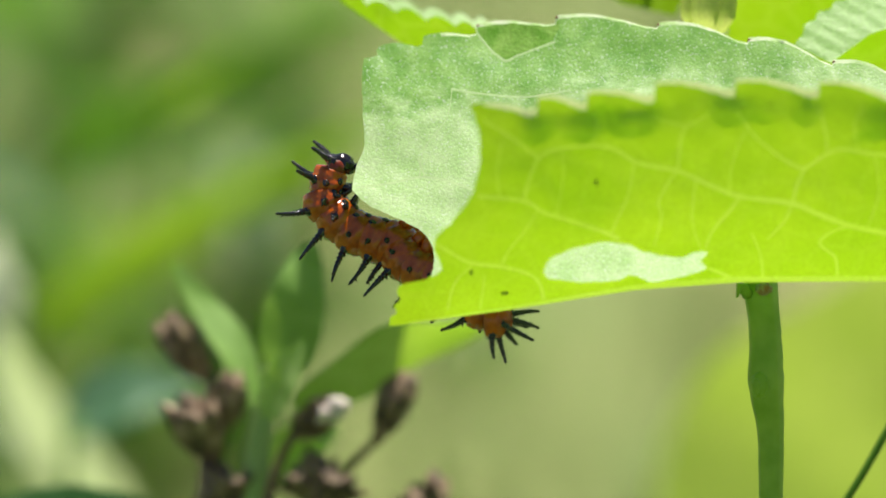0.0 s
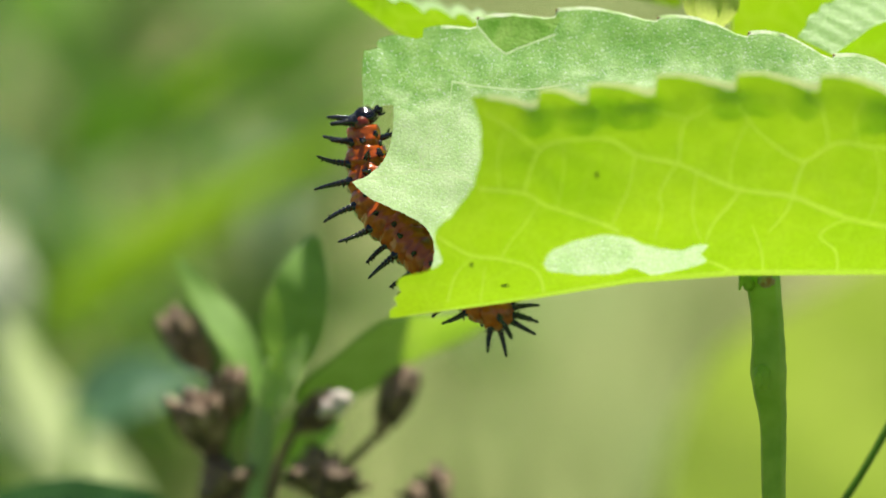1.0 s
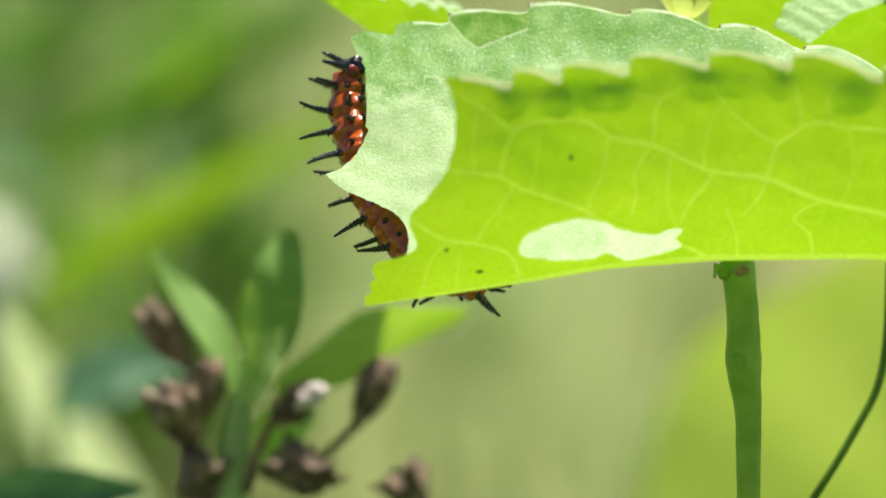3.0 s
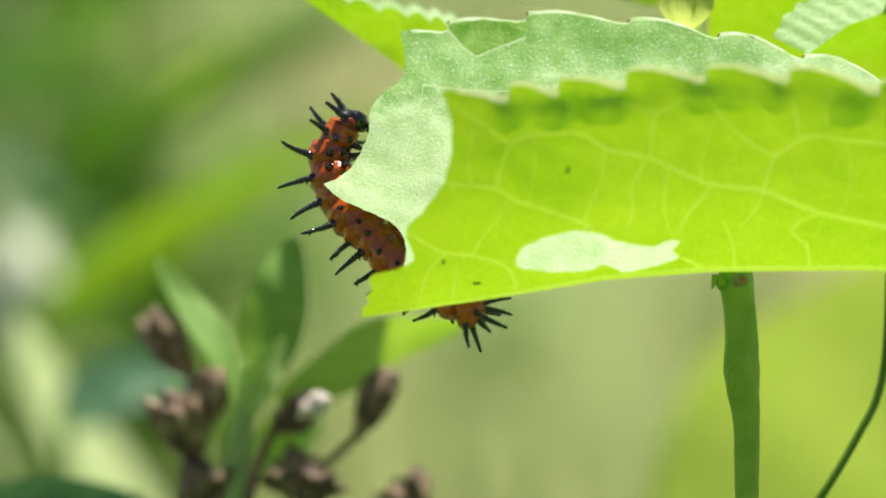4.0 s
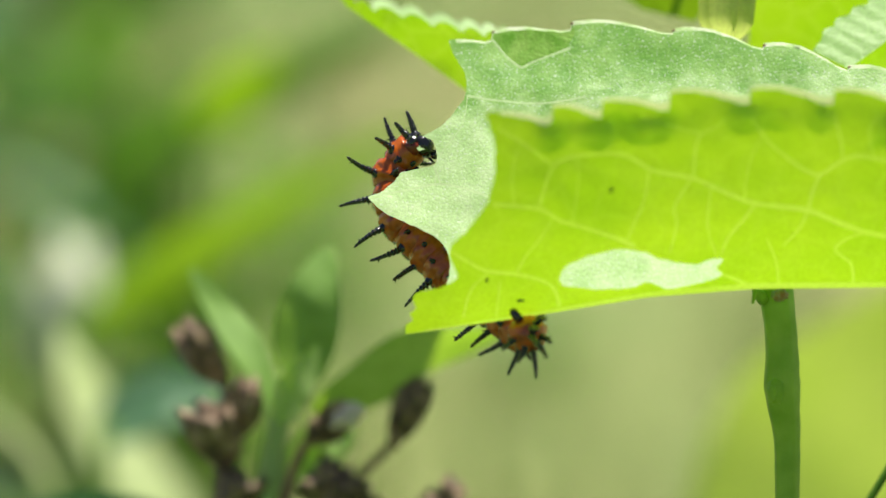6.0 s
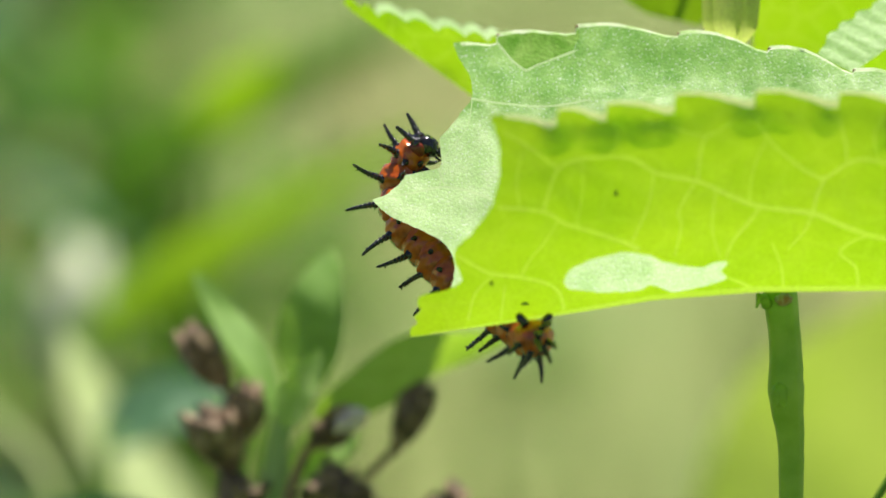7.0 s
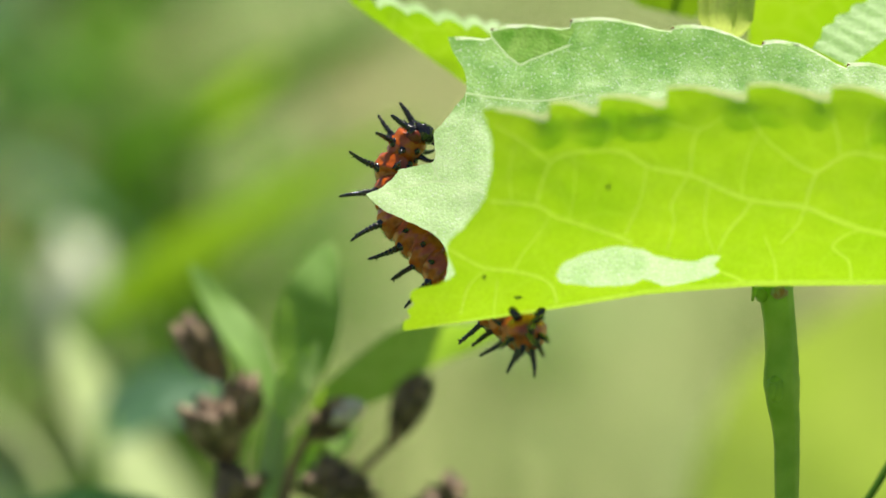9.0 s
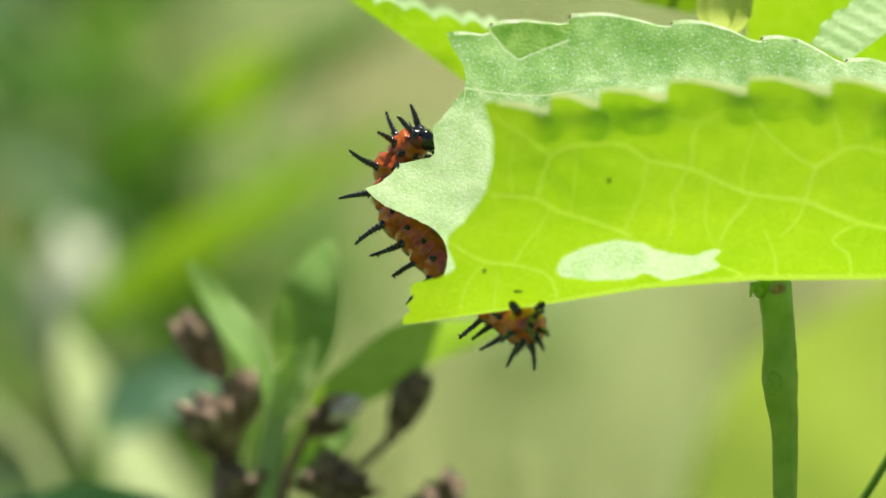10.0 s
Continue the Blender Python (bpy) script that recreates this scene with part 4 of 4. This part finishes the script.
def pod_mesh(length, width, seed, flare=0.5, shut=False):
    """A dry split capsule: lumpy, with five papery points at its open end (+z)."""
    rings, sides = 12, 30
    v, f = [], []
    for i in range(rings + 1):
        s = i / rings
        r = width / 2 * (0.12 + 0.88 * math.sin(math.pi * min(0.62, 0.04 + s * 0.60)) ** 0.85)
        if shut:                                                  # an unopened capsule narrows to its point
            r = width / 2 * (0.10 + 0.9 * math.sin(math.pi * (0.05 + 0.85 * s ** 1.15)) ** 0.8)
        for j in range(sides):
            a = 2 * math.pi * j / sides
            keel = abs(math.cos(2.5 * a + seed))                 # five keels with hollows between them
            q = r * (0.80 + 0.34 * keel ** 1.5 * min(1, 1.4 * s) + 0.40 * noise.noise((math.cos(a) * 1.7 + seed, math.sin(a) * 1.7, s * 2.8)))
            z = s * length
            if i == rings:
                point = max(0.0, keel - 0.45) / 0.55
                q *= 0.72 + 0.34 * point * (1 + noise.noise((a * 1.3, seed, 2.0)))
                z += flare * width * (0.5 * point - 0.25) * (1 + 0.9 * noise.noise((a * 1.1, seed, 5.0)))
            v.append(Vector((q * math.cos(a), q * math.sin(a), z)))
    for i in range(rings):
        for j in range(sides):
            k = (j + 1) % sides
            f.append((i * sides + j, i * sides + k, (i + 1) * sides + k, (i + 1) * sides + j))
    n = len(v)
    v.append(Vector((0, 0, length * 0.66)))
    f += [(rings * sides + j, rings * sides + (j + 1) % sides, n) for j in range(sides)]
    f.append(tuple(reversed(range(sides))))
    return v, f


def pod(base, tip, width, seed, material=M_POD, label="", shut=False):
    a, b = world(*base), world(*tip)
    v, f = pod_mesh((b - a).length, width * K * (D - base[2] / 1000) / D, seed, 0.5, shut)
    m = Matrix.Translation(a) @ (b - a).to_track_quat("Z", "Y").to_matrix().to_4x4()
    return pod_part("seed_pod", ([m @ p for p in v], f), material, label)


def twig(points, a, b):
    line = curve([world(*p) for p in points], 5)
    return pod_part("twig", tube(line, taper(len(line), a * K, b * K), 8), M_TWIG)


twig([(378, 930, -74), (375, 850, -74), (368, 780, -74), (372, 700, -75), (362, 650, -78)], 14, 8)
pod((372, 672, -78), (290, 568, -78), 74, 1, shut=True)
pod((376, 832, -74), (340, 706, -74), 92, 2)
pod((385, 775, -72), (414, 664, -69), 64, 3, shut=True)
pod((392, 800, -71), (352, 722, -68), 60, 9)
pod((370, 940, -72), (402, 835, -72), 90, 4)
twig([(470, 900, -68), (490, 830, -68), (512, 780, -68), (530, 758, -68)], 12, 8)
pod((515, 776, -68), (590, 712, -68), 66, 5, shut=True)
v, f = ball((1.9, 1.25, 0.9), lump=0.7, seed=6)
m = Matrix.Translation(world(590, 726, -62)) @ pose(0, 0, 0, 90, 0, 0) @ pose(0, 0, 0, 0, 0, 30)
pod_part("papery_cap", ([m @ p for p in v], f), M_POD_SUNLIT, "papery pod end, the sun on it painted as a pale colour")
twig([(560, 900, -72), (605, 840, -72), (650, 795, -72), (675, 765, -72)], 9, 8)
pod((664, 786, -72), (722, 664, -72), 60, 6, shut=True)
pod((600, 890, -68), (524, 830, -68), 84, 7)
pod((560, 900, -66), (612, 842, -66), 80, 8)
pod((790, 930, -74), (738, 862, -74), 84, 10)

# leaf added above the view, on the host plant, shading the long leaf's foot
over = world(604, 660, -73)
over = over + sun_way * (0.066 / sun_way.z)
v, f = lance([over + Vector((0, -0.009, 0)), over + Vector((0, -0.001, 0)), over + Vector((0, 0.010, 0.001)), over + Vector((0, 0.03, 0.002))], 0.015, 0.1, Vector((0, 0.1, 1)), 16, 6)
tube([over + Vector((0, 0.014, 0.001)), over + Vector((0.02, 0.02, 0.006)), world(1240, -220, -40), world(1256, -200, -38)], 0.0006, 6, v, f)
shade = part("leaf", [PB @ p for p in v], f, M_YOUNG, plant, "unseen green leaf on a long stalk, added as shade over the pods")

# ---- ground, turf and the plants behind ----
ground = part("ground", [(-300, -300, 0), (300, -300, 0), (300, 600, 0), (-300, 600, 0)], [(0, 1, 2, 3)], M_GROUND)
tagged(ground, "dry grassy ground with green patches", "ground", kind="structure")
rnd = random.Random(11)
v, f = [], []
for n in range(64000):                                # all round, thinning out with the distance
    far, turn = 0.9 + 6.6 * rnd.random() ** 1.25, rnd.uniform(0, 2 * math.pi)
    if n >= 60000:                                    # and round the foot of the plants
        far = 0.92 * rnd.random() ** 0.5
    x, y = far * math.sin(turn), far * math.cos(turn)
    if ((x - 0.15) / 0.2) ** 2 + ((y - 2.1) / 0.65) ** 2 < 1 and n % 2:      # a thin, dry spot
        continue
    h, a, lean = rnd.uniform(0.03, 0.09), rnd.uniform(0, 6.28), rnd.uniform(-0.6, 0.6)
    w = rnd.uniform(0.002, 0.004)
    dx, dy = math.cos(a) * w, math.sin(a) * w
    b = len(v)
    v += [(x - dx, y - dy, -0.002), (x + dx, y + dy, -0.002), (x + dx * 0.7 + lean * h * 0.35, y + dy * 0.7, h * 0.6),
          (x - dx * 0.7 + lean * h * 0.35, y - dy * 0.7, h * 0.6), (x + lean * h, y, h)]
    f += [(b, b + 1, b + 2, b + 3), (b + 3, b + 2, b + 4)]
turf = part("turf", v, f, M_TURF)
tagged(turf, "short sunlit grass, part green and part dry", "grass", kind="stuff")


def far_leaf(name, points, width, material, label, category="leaf", facing=None, fold_by=0.25, group=""):
    """A long leaf or blade behind, led down to the ground at its first point."""
    pts = [world(*p) for p in points]
    foot = Vector((pts[0].x - (pts[1].x - pts[0].x) * 0.3, pts[0].y + 0.02, -0.005))
    ob = thing(name, Matrix.Translation(foot), label, category, group)
    stalk = [foot, foot.lerp(pts[0], 0.6) + Vector((0.002, 0, 0.004)), pts[0], pts[0].lerp(pts[1], 0.3)]
    v, f = tube([p - foot for p in stalk], taper(len(stalk), 0.0013, 0.0009), 7)
    part("stalk", v, f, M_STEM if material is not M_PALE else M_PALE, ob)
    v, f = lance([p - foot for p in pts], width, fold_by, facing)
    part("blade", v, f, material, ob)
    return ob


far_leaf("grass_leaf", [(60, 580, -430), (200, 465, -430), (400, 352, -430), (680, 205, -430)], 0.013, M_STREAK,
         "long bright green leaf out of focus", facing=Vector((0.2, -1, -0.7)), group="leaves behind")
far_leaf("grass_leaf", [(100, 300, -520), (260, 200, -520), (450, 110, -530), (680, 20, -540)], 0.014, M_WEED,
         "long dark green leaf out of focus", facing=Vector((0.2, -1, -0.3)), group="leaves behind")
turning = far_leaf("grass_leaf", [(272, 215, -480), (316, 168, -480), (370, 124, -480), (420, 88, -480)], 0.016, M_YOUNG,
                   "bright green leaf out of focus, turning in the wind", facing=Vector((0.2, -0.7, -0.8)), group="leaves behind")
far_leaf("grass_leaf", [(1130, 1000, -410), (1220, 880, -410), (1290, 740, -410), (1370, 560, -410)], 0.0075, M_BROAD,
         "long bright green leaf out of focus", facing=Vector((-0.4, -1, -0.5)), group="leaves behind")
far_leaf("broad_leaf", [(1350, 1180, -370), (1470, 900, -355), (1610, 660, -340), (1780, 430, -322)], 0.07, M_BROAD,
         "broad light green leaf out of focus", facing=Vector((-0.2, -1, -0.5)), fold_by=0.06, group="leaves behind")
far_leaf("broad_leaf", [(-80, 935, -90), (60, 915, -90), (160, 900, -90), (290, 905, -90)], 0.0075, M_TEAL,
         "dark bluish green leaf, slightly blurred", facing=Vector((0, -1, 0.1)), group="leaves behind")
far_leaf("broad_leaf", [(120, 760, -240), (190, 715, -240), (260, 690, -240), (350, 690, -240)], 0.012, M_TEAL,
         "bluish green leaf out of focus", facing=Vector((0, -0.8, 0.8)), group="leaves behind")
thin = rooted([(1612, 500, -30), (1606, 640, -30), (1590, 720, -30), (1560, 780, -30), (1520, 850, -30), (1470, 930, -30), (1430, 1010, -30)])
ob = thing("thin_stem", Matrix.Translation(thin[-1]), "thin dark green stem", "stem")
thin_line = curve(thin[:7], 5) + thin[7:]
v, f = tube([p - thin[-1] for p in thin_line], 7.5 * K, 8)
part("stalk", v, f, M_THIN, ob)
pale_leaf = far_leaf("pale_plant", [(280, 1010, -410), (226, 920, -380), (180, 850, -355), (118, 758, -325), (70, 670, -295), (30, 560, -265)], 0.0125, M_PALE,
         "broad pale green leaf out of focus", facing=Vector((0.2, -1, -0.4)), fold_by=0.1)
far_leaf("pale_plant", [(130, 1150, -350), (40, 900, -310), (-50, 760, -285), (-180, 620, -260)], 0.016, M_PALE,
         "broad pale green leaf out of focus", facing=Vector((0.3, -0.5, 1)))
bloom = world(16, 556, -540)
flower = thing("pale_flower_head", Matrix.Translation((bloom.x, bloom.y, 0)), "pale whitish green flower head on a stem, out of focus", "flower")
v, f = ball((9, 9, 18), (0, 0, bloom.z * 1000), lump=0.5)
part("flower", v, f, M_BLOOM, flower)
v, f = tube([(0, 0, -0.01), (0.004, 0, bloom.z * 0.5), (0, 0, bloom.z - 0.006)], 0.002, 8)
part("stalk", v, f, M_STEM, flower)


def weed(x, y, height, leaves, length, width, material, seed, group="weeds behind"):
    """A leafy weed on the ground: a stem with leaves in turns."""
    rnd = random.Random(seed)
    ob = thing("weed", Matrix.Translation((x, y, 0)), "leafy green weed in the grass, out of focus or added out of view", "weed", group)
    top = Vector((rnd.uniform(-0.05, 0.05), rnd.uniform(-0.04, 0.04), height))
    v, f = tube([(0, 0, -0.01), top * 0.5 + Vector((0.01, 0, 0)), top], [0.004, 0.003, 0.0015], 8)
    part("stem", v, f, M_STEM, ob)
    for k in range(leaves):
        s = 0.15 + 0.85 * k / leaves
        a = k * 2.4 + rnd.random()
        base = top * s
        out = Vector((math.cos(a), math.sin(a), 0))
        l = length * rnd.uniform(0.7, 1.2)
        v, f = lance([base, base + out * l * 0.5 + Vector((0, 0, l * 0.35)), base + out * l + Vector((0, 0, l * rnd.uniform(-0.1, 0.5)))],
                     width * rnd.uniform(0.8, 1.2), 0.25, Vector((0, 0, 1)) + out * 0.3, 8, 2)
        part("leaf", v, f, material, ob)
    return ob


WEEDS = ((-0.24, 1.3, 0.36, 14, 0.10, 0.03, M_WEED), (-0.32, 1.5, 0.42, 20, 0.11, 0.04, M_TEAL), (-0.16, 1.75, 0.14, 12, 0.08, 0.03, M_GRASS),
         (-0.27, 1.95, 0.42, 20, 0.12, 0.045, M_WEED), (-0.26, 1.05, 0.34, 14, 0.08, 0.025, M_TEAL),
         (0.30, 1.7, 0.16, 12, 0.10, 0.03, M_GRASS), (-0.34, 2.3, 0.40, 20, 0.14, 0.05, M_TEAL),
         (0.03, 2.05, 0.04, 7, 0.05, 0.016, M_WEED), (-0.10, 2.3, 0.05, 9, 0.06, 0.018, M_WEED),
         (-0.14, 2.5, 0.06, 9, 0.07, 0.02, M_WEED), (-0.115, 1.6, 0.27, 24, 0.11, 0.035, M_WEED))
swaying = [weed(x, y, h, k, l, w, mat, 100 + n) for n, (x, y, h, k, l, w, mat) in enumerate(WEEDS)]
rnd = random.Random(77)
for n in range(28):                                   # unseen weeds round the plants' foot, added to dim light off the ground
    a, d = n * 2.4, 0.08 + 0.034 * n ** 0.9
    x, y = d * math.cos(a), d * math.sin(a) * 0.9
    weed(x, y, 0.25 if y < 0.08 else 0.15, 26, 0.16 if y < 0.08 else 0.11, 0.07, M_WEED, 300 + n, "undergrowth")


# ---- what moves ----
POD_SWAY = [(0, 0, -0), (0.5, -0.26, 0.18), (1, -0.18, -0.19), (1.5, -0.28, -0.04), (2, -0.1, 0.01), (2.5, -0.21, -0.65), (4,
            -0.11, -0.51), (4.5, -0.11, -0.42), (5, -0.01, -0.37), (5.5, -0.65, 0), (7, -0.97, 0.09), (7.5, -0.87, 0.05), (8, -0.83,
            0), (8.5, -0.87, 0.14), (9, -0.78, 0.23), (9.5, -0.69, 0), (10, -0.73, 0.09)]


SHADE_SWAY = [(0, 0, 0), (5.1, 0, 0), (5.6, 2.6, 6), (10, 2.7, 6)]     # the leaf overhead swings to the side and nearer
YOUNG_SWAY = [(0, 0), (1, -10), (2, -10), (2.5, -26), (4, -46), (4.5, -50), (5, -40), (5.5, -22), (7, -22), (8, -22), (9, -12), (10, -14)]
TURN = [(0, 32), (5.2, 32), (5.45, 8), (5.7, -14), (6.8, -2), (7.2, -14), (7.6, -10), (8.2, 16), (8.8, 20), (9.4, 16), (10, -14)]


def motions():
    walk(leaf, SWAY)
    walk(caterpillar, SWAY)
    base = pod_plant.matrix_basis.copy()
    walk(pod_plant, [(t, Matrix.Translation(RIG.to_3x3() @ Vector((du, dv, 0)) / 1000) @ base) for t, du, dv in POD_SWAY])
    walk(shade, [(t, Matrix.Translation((du / 1000, -dw / 1000, 0))) for t, du, dw in SHADE_SWAY])
    for ob in (young, young_back):
        walk(ob, [(t, Matrix.Translation((du * 0.0000657, 0, 0))) for t, du in YOUNG_SWAY])
    flower_foot = flower.matrix_basis.copy()
    walk(flower, [(t, flower_foot @ pose(0, 0, 0, 0, q, 0)) for t, q in ((0, -1.6), (1, -1.5), (2.5, -0.8), (4, 0.1), (5.5, 0.4), (7, 0.8), (10, 0.85))])
    foot_at = pale_leaf.matrix_basis.copy()
    walk(pale_leaf, [(t, foot_at @ pose(0, 0, 0, 0, q, 0)) for t, q in ((0, -0.6), (1, -0.55), (2.5, -0.3), (4, 0.05), (5.5, 0.1), (10, 0.2))])
    walk(fly, [(t, RIG @ Matrix.Translation(at(x, y, w))) for t, x, y, w in FLIGHT])
    for ob, q in ((swaying[0], 19), (swaying[3], 12), (swaying[-1], 26)):     # the wind lets the dark weeds lean back
        foot_at = ob.matrix_basis.copy()
        rest = -1 if ob is swaying[-1] else 0
        walk(ob, [(t, foot_at @ pose(0, 0, 0, 0, q * (lean + rest), 0)) for t, lean in ((0, 1), (1, 1.05), (2.5, 0.85), (4, 0.1), (5.5, 0), (10, 0.05))])
    leaf_blade = next(o for o in turning.children if o.name.startswith("blade"))
    a, b = leaf_blade.data.vertices[0].co.copy(), leaf_blade.data.vertices[-1].co.copy()
    for_turn = [(t, Matrix.Translation(a) @ Matrix.Rotation(radians(q), 4, b - a) @ Matrix.Translation(-a)) for t, q in TURN]
    walk(leaf_blade, for_turn)
    crawl = [body_pose(row) for row in CRAWL_A + CRAWL_B + CRAWL_C + CRAWL_D + CRAWL_E]
    for n, ob in enumerate([head] + PARTS):
        walk(ob, [(t, poses[n]) for t, poses in crawl])
    rnd = random.Random(3)
    for piece, home, t in PIECES:
        still = Matrix.Identity(4)
        gone = Matrix.Translation(GUT + Vector([rnd.uniform(-0.0004, 0.0004) for _ in range(3)])) @ pose(0, 0, 0, rnd.uniform(-40, 40), 60, 0) @ Matrix.Translation(-home)
        walk(piece, [(0, still), (max(0.05, t - 0.03), still), (t + 0.04, gone), (10, gone)])


motions()
